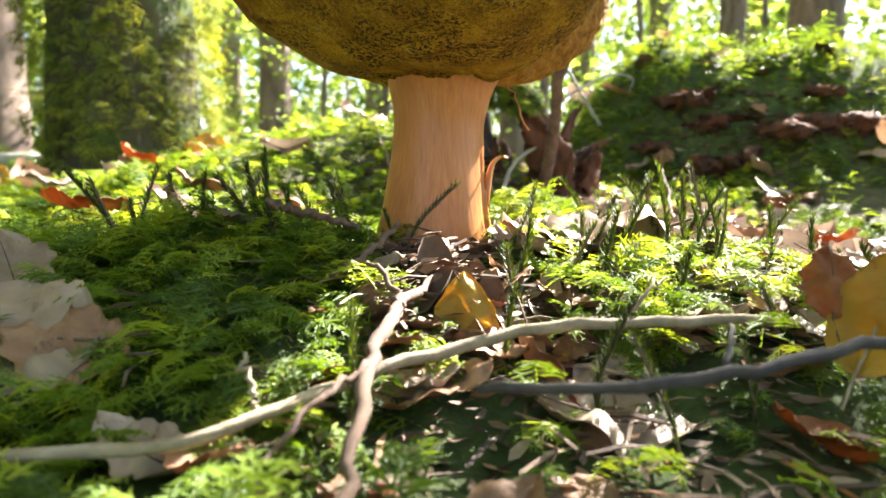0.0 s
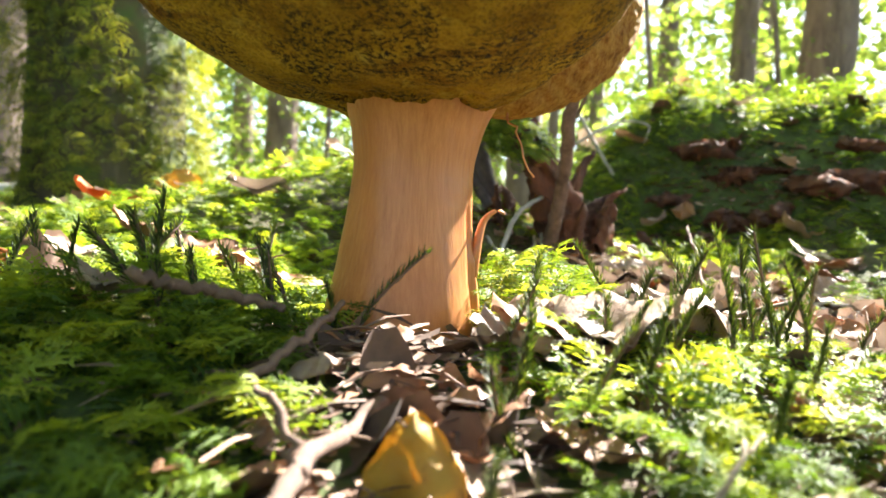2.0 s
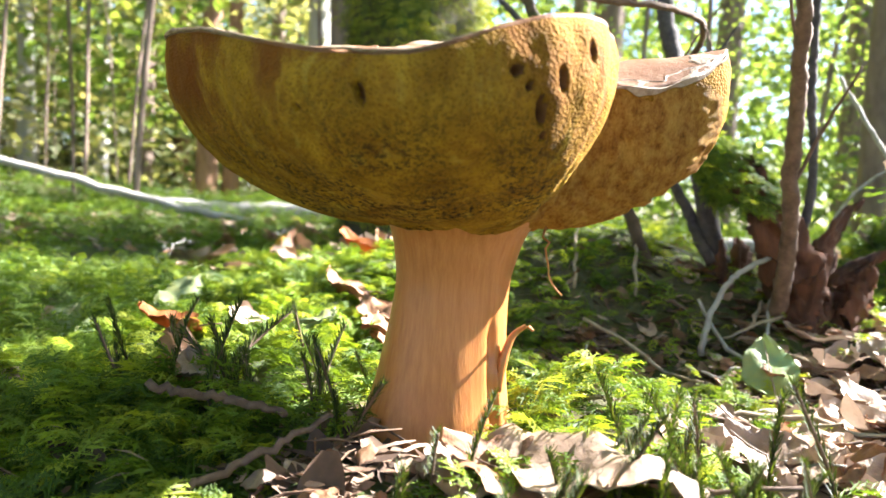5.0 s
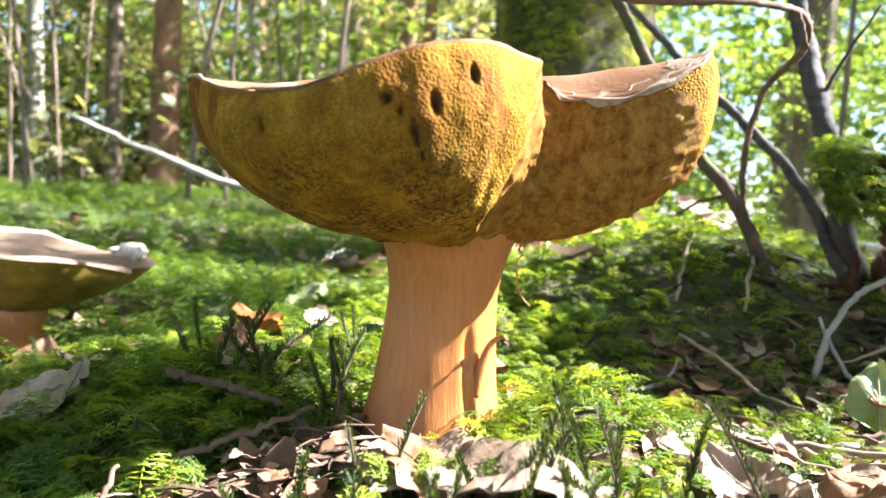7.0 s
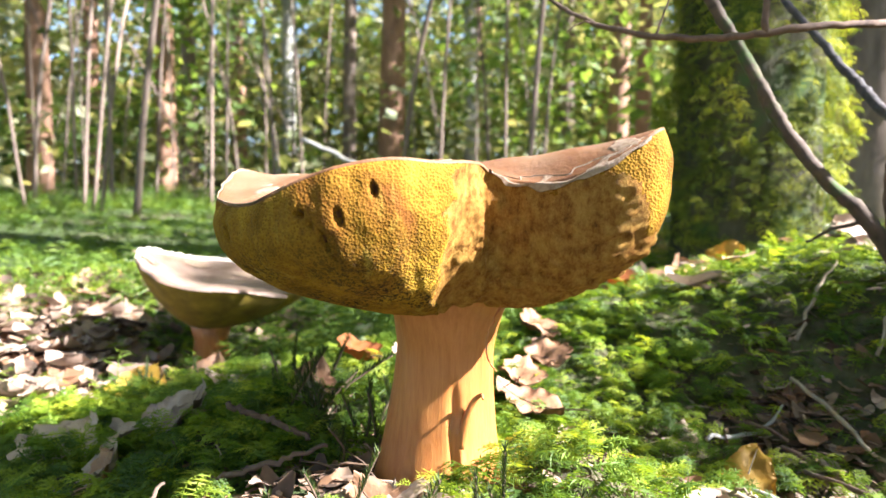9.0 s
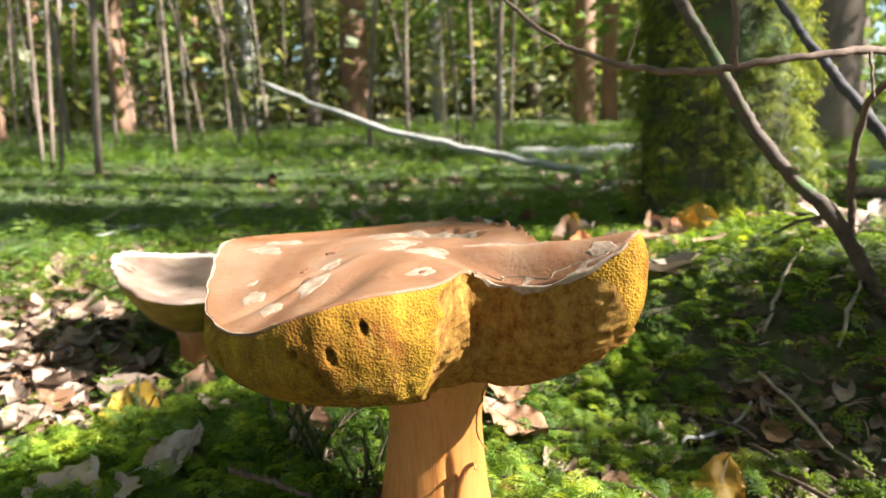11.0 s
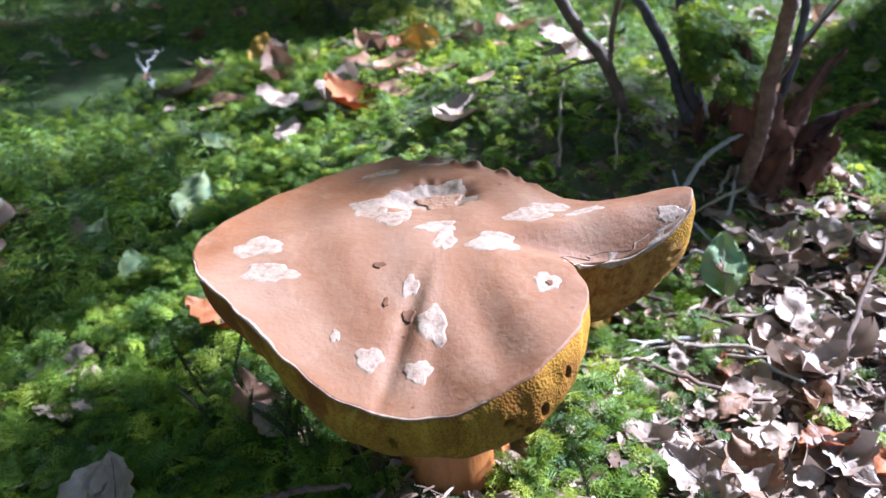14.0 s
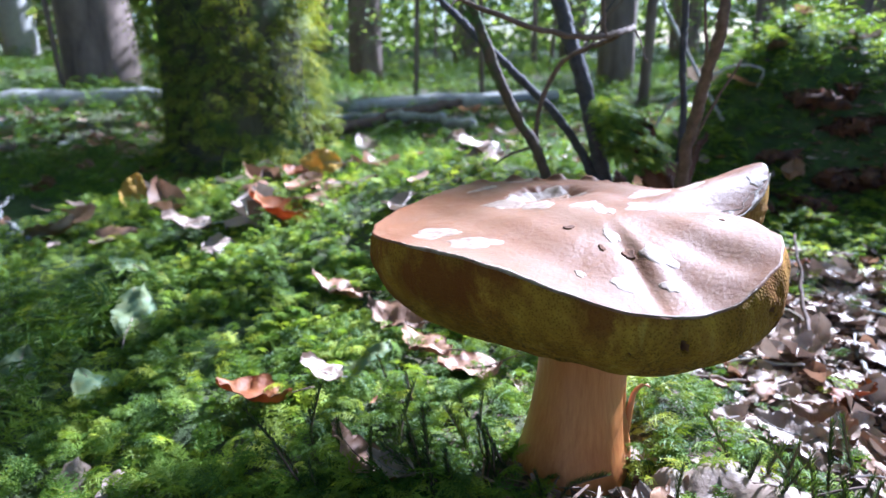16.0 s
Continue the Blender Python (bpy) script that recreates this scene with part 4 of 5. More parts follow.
def stalk_mesh(name, mat, length, curl, fold, width):
    """The midrib and stalk that go with a blade."""
    y = np.linspace(-0.5, 0.42, 16)
    z = curl * length * (y + 0.05) ** 2 + 0.0003
    body = np.stack([0 * y, y * length, z], -1)
    tail = np.array([[0.002, -0.78 * length, z[0] + 0.004], [0.001, -0.62 * length, z[0] + 0.002]])
    v, f = tube(np.vstack([tail, body]), [0.0005, 0.0006, 0.0004, 0.0002], 5)
    return mesh(name, v, f, mat)


KINDS = {}
for nm, mat, vein, ln, wd, lb, cu, fo in (
    ("pale", LEAF_PALE, TWIG_BROWN, 0.056, 0.036, 0.13, 0.35, 0.16), ("brown", LEAF_BROWN, TWIG_BROWN, 0.048, 0.029, 0.15, 0.8, 0.25),
    ("orange", LEAF_ORANGE, TWIG_BROWN, 0.046, 0.030, 0.16, 0.7, 0.3), ("yellow", LEAF_YELLOW, TWIG_PALE, 0.042, 0.026, 0.05, 0.3, 0.15),
    ("green", LEAF_GREEN, TWIG_PALE, 0.046, 0.027, 0.04, 0.25, 0.08), ("grey", LEAF_GREY, TWIG_GREY, 0.048, 0.031, 0.10, 0.6, 0.22)):
    KINDS[nm] = [(leaf_mesh("leaf_blade", mat, ln, wd, lb, cu * c2, fo * c2, k + len(nm)), stalk_mesh("leaf_stalk", vein, ln, cu * c2, fo, wd)) for k, c2 in enumerate((0.5, 0.95, -0.7))]
WORDS = {"pale": "pale dry oak leaf", "brown": "curled brown oak leaf", "orange": "rust-orange crumpled oak leaf", "yellow": "yellow autumn leaf", "green": "blotched green leaf", "grey": "grey weathered leaf"}


def put_leaf(kind, k, x, y, lift, tilt, side, turn, size=1.0, where="lying on moss"):
    ob = tagged(new("fallen_leaf"), WORDS[kind] + " " + where, "leaf", "fallen leaves")
    ob.matrix_basis = pose(x, y, floor_at(x, y) + lift, tilt, side, turn) @ Matrix.Scale(size, 4)
    blade, stalk = KINDS[kind][k]
    part("leaf_blade", blade, ob)
    part("leaf_stalk", stalk, ob)
    return ob


FRONT_LEAVES = [  # kind, shape, x, y, lift, tilt, side, turn, size
    ("pale", 0, -0.110, -0.132, 0.008, 4, -50, 80, 0.9),
    ("brown", 1, -0.094, -0.134, 0.004, 8, -48, 70, 0.75),
    ("pale", 1, -0.060, -0.172, 0.006, 18, -6, 70, 0.42),
    ("yellow", 0, 0.009, -0.118, 0.004, 74, 0, 4, 0.68),
    ("yellow", 1, 0.106, -0.150, 0.027, 62, 0, -60, 0.75),
    ("orange", 2, 0.1, -0.14, 0.03, 60, 0, -20, 0.45),
    ("grey", 1, -0.15, -0.1, 0.012, 20, 30, 10, 0.75),
    ("pale", 1, -0.134, -0.096, 0.014, 30, -20, 30, 0.7),
    ("pale", 0, -0.165, -0.16, 0.01, 8, 6, 60, 1.0),
    ("grey", 0, -0.136, -0.097, 0.008, 20, 40, 20, 0.6),
]
STEM_LEAVES = [  # kind, shape, x, y, lift, tilt, side, turn, size
    ("brown", 0, -0.1, -0.035, 0.012, 30, 20, 80, 0.8),
    ("yellow", 2, 0.024, 0.148, 0.014, 40, 10, 30, 0.95),
    ("green", 1, -0.12, 0.057, 0.014, 22, -10, -60, 0.85),
    ("grey", 0, -0.14, 0.036, 0.014, 10, 8, 70, 0.6),
    ("brown", 1, -0.116, 0.127, 0.013, 5, -8, 60, 1.0),
    ("grey", 1, -0.084, -0.042, 0.011, 12, 10, 80, 0.5),
    ("pale", 2, 0.060, -0.034, 0.011, -4, 9, 82, 1.2),
    ("brown", 0, 0.046, -0.046, 0.008, 6, -8, 104, 0.95),
    ("grey", 1, 0.03, -0.052, 0.006, 0, 15, 30, 0.7),
    ("brown", 1, -0.09, 0.09, 0.014, 0, 10, 50, 0.9),
    ("brown", 0, -0.06, 0.075, 0.012, 10, 0, 120, 0.9),
]
SLOPE_LEAVES = [  # kind, shape, x, y, lift, tilt, side, turn, size
    ("orange", 1, -0.17, 0.012, 0.012, 5, 10, 95, 0.9),
    ("brown", 1, -0.165, 0.150, 0.013, 12, 10, 80, 0.9),
    ("green", 0, -0.178, -0.09, 0.012, 12, 5, -40, 0.8),
    ("grey", 2, -0.205, -0.05, 0.012, 10, 12, 50, 0.8),
    ("pale", 2, -0.03, 0.16, 0.008, 30, 0, 40, 0.5),
    ("pale", 1, -0.21, -0.07, 0.012, 15, 10, 140, 0.45),
]
SIDE_LEAVES = [  # kind, shape, x, y, lift, tilt, side, turn, size
    ("green", 0, -0.37, 0.076, 0.014, 25, 10, 20, 1.0),
    ("pale", 2, -0.244, -0.036, 0.012, 25, 10, 30, 0.6),
    ("yellow", 0, -0.285, -0.118, 0.012, 10, 8, 65, 1.5),
    ("brown", 0, -0.3, -0.07, 0.012, 20, 5, 60, 1.0),
    ("green", 1, -0.323, 0.146, 0.016, 30, 20, 20, 1.1),
    ("green", 2, -0.3, 0.06, 0.012, 20, 10, 60, 0.9),
]
BACK_LEAVES = [  # kind, shape, x, y, lift, tilt, side, turn, size
    ("orange", 1, -0.274, 0.318, 0.014, 12, 10, 75, 1.6),
    ("brown", 2, -0.235, 0.35, 0.014, 12, 10, 100, 1.3),
    ("yellow", 0, -0.275, 0.470, 0.030, 8, -60, 90, 1.2),
    ("yellow", 1, -0.545, 0.505, 0.018, 65, 20, 30, 1.2),
    ("green", 0, 0.095, 0.22, 0.02, 36, -6, 12, 1.05),
    ("green", 2, -0.393, 0.251, 0.014, 15, 6, 80, 1.0),
    ("grey", 0, -0.377, 0.33, 0.014, 5, 5, 85, 1.2),
    ("grey", 2, -0.31, 0.27, 0.014, 10, 5, 30, 1.1),
    ("brown", 2, -0.24, 0.4, 0.014, 0, 8, 70, 1.2),
    ("pale", 0, -0.08, 0.4, 0.014, 20, -10, 90, 1.1),
]
for row in FRONT_LEAVES + STEM_LEAVES + SLOPE_LEAVES + SIDE_LEAVES + BACK_LEAVES:
    put_leaf(*row)


def litter():
    r = np.random.default_rng(23)
    kinds = ["pale", "brown", "grey", "pale", "brown", "pale", "grey", "pale", "brown", "orange"]
    done = 0
    while done < 190:
        x, y = r.uniform(0.02, 0.34), r.uniform(-0.16, 0.34)
        if r.uniform() > (1 - float(mossy(x, y))) + 0.03 or math.hypot(x, y) < 0.05:
            continue
        put_leaf(kinds[r.integers(len(kinds))], int(r.integers(3)), x, y, r.uniform(0.002, 0.011), r.normal(0, 13), r.normal(0, 13), r.uniform(0, 360), 0.28 + 0.55 * r.uniform() ** 2, "in the leaf litter")
        done += 1
    done = 0
    while done < 24:
        x, y = r.uniform(-0.7, 0.5), r.uniform(0.15, 1.4)
        if math.hypot(x, y) < 0.28:
            continue
        put_leaf(kinds[r.integers(len(kinds))], int(r.integers(3)), x, y, r.uniform(0.008, 0.018), r.normal(0, 15), r.normal(0, 15), r.uniform(0, 360), r.uniform(0.7, 1.2), "on the mossy forest floor")
        done += 1
    darker = ["brown", "brown", "orange", "grey", "brown"]
    done = 0
    while done < 40:
        x, y = r.uniform(-0.10, 0.13), r.uniform(-0.25, -0.05)
        if r.uniform() > (1 - float(mossy(x, y))) + 0.05:
            continue
        put_leaf(darker[r.integers(len(darker))], int(r.integers(3)), x, y, r.uniform(0.001, 0.006), r.normal(0, 18), r.normal(0, 18), r.uniform(0, 360), r.uniform(0.25, 0.65), "in the leaf litter")
        done += 1


litter()


def leaf_sheet(length, width, lobes, curl, seed):
    """A small curled leaf as arrays, for the loose layer of litter."""
    r = np.random.default_rng(seed)
    u, w = np.meshgrid(np.linspace(0, 1, 11), np.linspace(-1, 1, 5), indexing="ij")
    half = width / 2 * np.sin(np.pi * u**0.85) ** 0.7 * (1 + lobes * np.cos(u * 28)) + 0.0006
    z = curl * (0.3 * width * np.abs(w) ** 1.5 + 0.5 * length * (u - 0.5) ** 2) + 0.07 * width * (np.sin(u * 9 + r.uniform(0, 6)) * w + np.sin(w * 4 + u * 6 + r.uniform(0, 6)))
    i, j = np.meshgrid(np.arange(10), np.arange(4), indexing="ij")
    return np.stack([w * half, (u - 0.5) * length, z], -1).reshape(-1, 3), np.stack([i * 5 + j, (i + 1) * 5 + j, (i + 1) * 5 + j + 1, i * 5 + j + 1], -1).reshape(-1, 4)


SHEETS = [leaf_sheet(0.030, 0.018, 0.12, c2, k) for k, c2 in enumerate((0.6, 1.2, -0.9, 0.3))]


def loose_leaves(count, lo, hi, mat, seed, size, label, lift, bare=True):
    r = np.random.default_rng(seed)
    x, y = r.uniform(lo[0], hi[0], count), r.uniform(lo[1], hi[1], count)
    if bare:
        keep = (r.uniform(size=count) < 1.03 - mossy(x, y)) & (np.hypot(x, y) > 0.05)
        x, y = x[keep], y[keep]
    m = len(x)
    pts = np.stack([x, y, height(x, y) + r.uniform(0.001, lift, m)], -1)
    turn, which = turns(r.uniform(0, 6.28, m), r.normal(0, 0.2, m), r.normal(0, 0.2, m)), r.integers(0, 4, m)
    sc = size * (0.35 + 1.3 * r.uniform(0, 1, m) ** 2)
    v, f = joined([strewn(SHEETS[k], pts[which == k], turn[which == k], sc[which == k]) for k in range(4)])
    tagged(part("leaf_litter", mesh("leaf_litter", v, f, mat)), label, "leaf litter", kind="stuff")


loose_leaves(420, (0.05, -0.03), (0.34, 0.34), LEAF_PALE, 1, 0.8, "bleached dead leaves strewn beside the mushroom", 0.007)
loose_leaves(260, (0.05, -0.03), (0.34, 0.34), LEAF_GREY, 2, 0.75, "grey weathered leaves strewn beside the mushroom", 0.008)
loose_leaves(420, (-0.06, -0.24), (0.36, 0.36), LEAF_BROWN, 3, 0.55, "brown broken leaves in the litter", 0.006)
loose_leaves(330, (-0.64, -0.29), (-0.24, -0.06), LEAF_GREY, 6, 0.95, "grey dead leaves beside the smaller mushroom", 0.012)
loose_leaves(200, (-0.64, -0.29), (-0.24, -0.06), LEAF_BROWN, 7, 0.8, "brown dead leaves beside the smaller mushroom", 0.008)
loose_leaves(260, (-1.6, 0.35), (0.5, 2.0), LEAF_BROWN, 4, 1.7, "brown leaves lying about on the moss", 0.02, False)
loose_leaves(260, (-1.6, 0.25), (0.5, 2.0), LEAF_GREY, 5, 1.6, "pale leaves lying about on the moss", 0.02, False)


# ---- sticks and twigs on the ground
def stick(name, points, radii, mat, label, steps=26, wobble=0.0006, seed=0, sides=9, twigs=()):
    thing = base(name, points[0], label, "twig")
    rel = np.array(points) - np.array(points[0])
    path = bent(rel, steps, wobble, seed)
    v, f = tube(path, radii, sides, 0.06, seed)
    v = v + 0.22 * max(radii) * np.stack([lumps(v, 4.5 * max(radii), seed + 3), lumps(v, 4.5 * max(radii), seed + 4), lumps(v, 4.5 * max(radii), seed + 5)], -1)
    part("stick_shaft", mesh("stick_shaft", v, f, mat), thing)
    for k, (s, end, rad) in enumerate(twigs):
        p = path[int(s * (steps - 1))]
        e = np.array(end) - np.array(points[0])
        v, f = tube(bent([p, (p + e) / 2 + [0, 0, 0.003], e], 12, wobble, seed + k), [rad, rad * 0.5], 6, 0.05, k)
        part("side_twig", mesh("side_twig", v, f, mat), thing)
    return thing


stick("pale_stick", [(-0.085, -0.186, -0.010), (-0.044, -0.180, -0.007), (-0.007, -0.150, 0.000), (0.034, -0.136, 0.006), (0.090, -0.132, 0.008)], [0.0012, 0.0014, 0.0016, 0.0013], TWIG_PALE, "pale barked stick lying across leaves and moss", seed=1, twigs=((0.3, (-0.040, -0.168, 0.006), 0.0009), (0.8, (0.066, -0.118, 0.016), 0.0007)))
stick("dark_stick", [(0.009, -0.182, 0.004), (0.039, -0.190, 0.008), (0.083, -0.180, 0.013), (0.150, -0.160, 0.020)], [0.0010, 0.0013, 0.0015], TWIG_DARK, "dark bare twig above the leaf litter", wobble=0.0003, seed=2, twigs=((0.35, (0.062, -0.170, 0.014), 0.0007), (0.7, (0.115, -0.182, 0.020), 0.0006)))
stick("forked_stick", [(-0.014, -0.208, -0.014), (-0.014, -0.180, -0.004), (-0.012, -0.145, 0.004), (-0.008, -0.115, 0.008), (0.002, -0.088, 0.012)], [0.0012, 0.0016, 0.0018, 0.0013], TWIG_BROWN, "forked brown twig leaning towards the mushroom", seed=3,
      twigs=((0.75, (-0.020, -0.112, 0.018), 0.0012), (0.4, (-0.030, -0.19, -0.008), 0.0010)))
stick("short_twig", [(-0.056, -0.084, 0.034), (-0.046, -0.070, 0.030), (-0.030, -0.055, 0.024)], [0.0014, 0.0015, 0.0012], TWIG_BROWN, "short brown twig end poking out of moss", seed=4)
stick("bark_twig", [(-0.032, -0.098, 0.012), (-0.022, -0.075, 0.018), (-0.014, -0.050, 0.026)], [0.0010, 0.0012, 0.0008], TWIG_BROWN, "brown twig beside the stem", seed=5)
stick("curved_twig", [(0.050, 0.270, 0.002), (0.055, 0.280, 0.030), (0.066, 0.295, 0.055), (0.087, 0.312, 0.070)], [0.0022, 0.0020, 0.0016], TWIG_GREY, "bare grey twig arching up from litter", seed=6)
stick("white_twig", [(0.030, 0.080, 0.004), (0.050, 0.090, 0.008), (0.064, 0.098, 0.008), (0.072, 0.112, 0.004)], [0.0013, 0.0013, 0.0008], TWIG_PALE, "small pale branching twig on litter", seed=7, twigs=((0.6, (0.074, 0.092, 0.014), 0.0008),))
stick("tall_twig", [(0.165, 0.10, -0.004), (0.170, 0.17, 0.010), (0.180, 0.22, 0.030), (0.191, 0.27, 0.050)], [0.0014, 0.0016, 0.0010], TWIG_BROWN, "thin bent twig standing in leaf litter", seed=8)
stick("grey_twig", [(0.095, 0.06, 0.004), (0.12, 0.02, 0.006), (0.15, -0.03, 0.010)], [0.0016, 0.0014], TWIG_GREY, "grey twig across the leaf litter", seed=9)

# ---- trees
def fringe(count, radius, z0, z1, seed, size, templates=MIDDLE, patch=0.07):
    """Moss fronds that hang on a trunk."""
    r = np.random.default_rng(seed)
    a, z = r.uniform(0, 2 * np.pi, count), r.uniform(z0, z1, count)
    rad = radius(z) * r.uniform(0.97, 1.05, count)
    pts = np.stack([rad * np.cos(a), rad * np.sin(a), z], -1)
    tuft = lumps(pts, patch, seed, 2) + 0.5 * lumps(pts * [1, 1, 0.5], patch * 0.43, seed + 1, 2)
    keep = tuft > -0.55
    a, z, rad = a[keep], z[keep], rad[keep] * (1 + 0.32 * np.clip(tuft[keep], -0.05, 1.1))
    pts, count = np.stack([rad * np.cos(a), rad * np.sin(a), z], -1), int(keep.sum())
    turn = turns(a - np.pi / 2, r.normal(-0.9, 0.45, count), r.normal(0, 0.6, count))
    sc = size * r.uniform(0.6, 1.3, count)
    which = r.integers(0, len(templates), count)
    return joined([strewn(templates[k], pts[which == k], turn[which == k], sc[which == k]) for k in range(len(templates))])


def mossy_tree(place, radius, seed):
    thing = base("tree", place, "thick tree trunk wrapped in shaggy green moss", "tree")
    zs = np.array([-0.15, 0.0, 0.1, 0.3, 0.8, 2.0, 4.5])
    rs = radius * np.array([1.35, 1.18, 1.06, 1.0, 0.96, 0.85, 0.6])
    path = bent(np.c_[0 * zs, 0 * zs, zs], 60)
    v, f = tube(path, [1.0], 40)
    ring = np.arctan2(v[:-2, 1], v[:-2, 0])
    rr = np.interp(v[:-2, 2], zs, rs) * (1 + 0.05 * np.sin(5 * ring + 2) + 0.03 * np.sin(11 * ring + v[:-2, 2] * 9))
    rr = rr * (1 + 0.05 * lumps(v[:-2], 0.06, seed + 5, 2))
    v[:-2, 0], v[:-2, 1] = rr * np.cos(ring), rr * np.sin(ring)
    part("trunk", mesh("trunk", v, f, BARK_MOSSY), thing)
    v, f = fringe(12000, lambda z: np.interp(z, zs, rs), -0.02, 1.0, seed, 1.1, SIMPLE)
    tagged(part("trunk_moss", mesh("trunk_moss", v, f, MOSS_TRUNK, False), thing, "shaggy yellow-green moss coat"), kind="stuff")
    return thing


mossy_tree((-0.512, 0.78, -0.01), 0.104, 3)


def clumps(r, count, centre, spread, size, quads=1):
    """Small leaf blades, as arrays."""
    p = centre + spread * r.normal(size=(count, 3))
    turn = turns(r.uniform(0, 6.28, count), r.uniform(-1.2, 1.2, count), r.uniform(0, 6.28, count))
    return strewn((np.array([(0, -0.5, 0), (0.32, 0, 0.06), (0, 0.5, 0), (-0.32, 0, 0.06)]), np.array([[0, 1, 2, 3]])), p, turn, size * r.uniform(0.6, 1.3, count))


def tall_tree(name, place, radius, tall, mat, label, seed, lean=(0, 0), crown=None, low=2.5):
    r = np.random.default_rng(seed)
    thing = base(name, place, label, "tree", "forest trees")
    path = bent([(0, 0, -0.2), (lean[0] * 0.2, lean[1] * 0.2, tall * 0.25), (lean[0] * 0.6, lean[1] * 0.6, tall * 0.6), (*lean, tall)], 30, radius * 0.03, seed)
    v, f = tube(path, [radius * 1.35, radius * 1.05, radius * 0.95, radius * 0.8, radius * 0.6, radius * 0.25], 14, 0.02, seed)
    part("trunk", mesh("trunk", v, f, mat), thing)
    pieces = []
    for k in range(9):
        z = r.uniform(low, tall * 0.95)
        a = r.uniform(0, 6.28)
        ln = 0.12 * tall * (1.15 - z / tall) + 0.3
        p = np.array([np.interp(z, path[:, 2], path[:, 0]), np.interp(z, path[:, 2], path[:, 1]), z])
        e = p + np.array([math.cos(a) * ln, math.sin(a) * ln, 0.1 * ln])
        v, f = tube(bent([p, (p + e) / 2 + [0, 0, 0.05], e], 6), [radius * 0.16, radius * 0.04], 5)
        part("limb", mesh("limb", v, f, mat), thing)
        if crown is not None:
            pieces.append(clumps(r, 130, (p + 2 * e) / 3, 0.22 * ln + 0.1, 0.10))
    if pieces:
        v, f = joined(pieces)
        tagged(part("crown", mesh("crown", v, f, crown, False), thing), kind="stuff")
    return thing


# stems of the wood, by distance and by degrees to the left of +y
NEAR_WOOD = [  # degrees, distance, radius, kind
    (37.3, 3.12, 0.120, "dark"), (29.5, 2.90, 0.085, "dark"), (-24, 5.0, 0.075, "dark"), (-30, 5.5, 0.17, "dark"), (15.3, 4.14, 0.08, "dark"), (-6.8, 3.0, 0.065, "dark"), (69.3, 9.5, 0.17, "red"), (62, 10.5, 0.1, "pale"), (47.5, 9.0, 0.085, "red"), (49.5, 8.0, 0.1, "red"), (88, 9.0, 0.1, "red"), (97, 8.5, 0.11, "red"), (73, 11.0, 0.1, "dark"), (54, 12.5, 0.12, "dark"), (40.3, 9.0, 0.14, "pale"), (30, 11.0, 0.16, "dark"), (6, 7.5, 0.12, "dark"), (-3, 10.0, 0.15, "dark"), (-12, 7.0, 0.11, "dark"),
]
FAR_WOOD = [
    (-18, 12.0, 0.18, "dark"), (-25, 9.0, 0.14, "dark"), (105, 9.5, 0.13, "dark"), (69, 15.0, 0.14, "red"), (78, 14.0, 0.13, "pale"), (86, 14.0, 0.13, "dark"), (62, 17.0, 0.16, "red"), (44, 14.0, 0.14, "dark"), (18, 13.0, 0.16, "dark"), (140, 6.0, 0.14, "dark"), (-75, 5.0, 0.14, "dark"), (180, 7.0, 0.15, "dark"), (-120, 6.5, 0.14, "dark"), (93, 16, 0.15, "red"), (101, 14, 0.15, "pale"), (75, 18, 0.16, "dark"), (51, 18, 0.18, "red"), (82, 17, 0.15, "red"), (57, 15, 0.13, "pale"),
]
BARKS = {"dark": (BARK, "straight dark-barked forest trunk with leafy crown"), "red": (BARK_RED, "straight reddish-barked conifer in the wood"), "pale": (TWIG_GREY, "slim pale-barked tree in the wood")}
for k, (a, d, rad, kind) in enumerate(NEAR_WOOD + FAR_WOOD):
    x, y = -d * math.sin(radians(a)), d * math.cos(radians(a))
    mat, label = BARKS[kind]
    tall_tree("tree", (x, y, floor_at(x, y)), rad, 9 + (k * 37 % 50) / 10, mat, label, k + 100, ((k * 13 % 7 - 3) * 0.08, (k * 29 % 7 - 3) * 0.08), FOLIAGE if kind == "pale" or k % 3 == 0 else NEEDLES, 7.0 if a < -20 else 3.0)


def sapling(place, radius, tall, lean, seed, label="thin dark bare sapling"):
    r = np.random.default_rng(seed)
    thing = base("sapling", place, label, "sapling", "saplings")
    path = bent([(0, 0, -0.03), (lean[0] * 0.15, lean[1] * 0.15, tall * 0.3), (lean[0] * 0.6, lean[1] * 0.6, tall * 0.7), (*lean, tall)], 22, radius * 0.12, seed)
    v, f = tube(path, [radius, radius * 0.8, radius * 0.35], 8, 0.05, seed)
    part("trunk", mesh("trunk", v, f, BARK), thing)
    for k in range(4):
        s = r.integers(8, 20)
        p = path[s]
        a = r.uniform(0, 6.28)
        e = p + np.array([math.cos(a), math.sin(a), 0.9]) * tall * r.uniform(0.06, 0.16)
        v, f = tube(bent([p, (p + e) / 2, e], 6, radius * 0.2, k), [radius * 0.3, radius * 0.12], 5)
        part("limb", mesh("limb", v, f, TWIG_DARK), thing)
    return thing


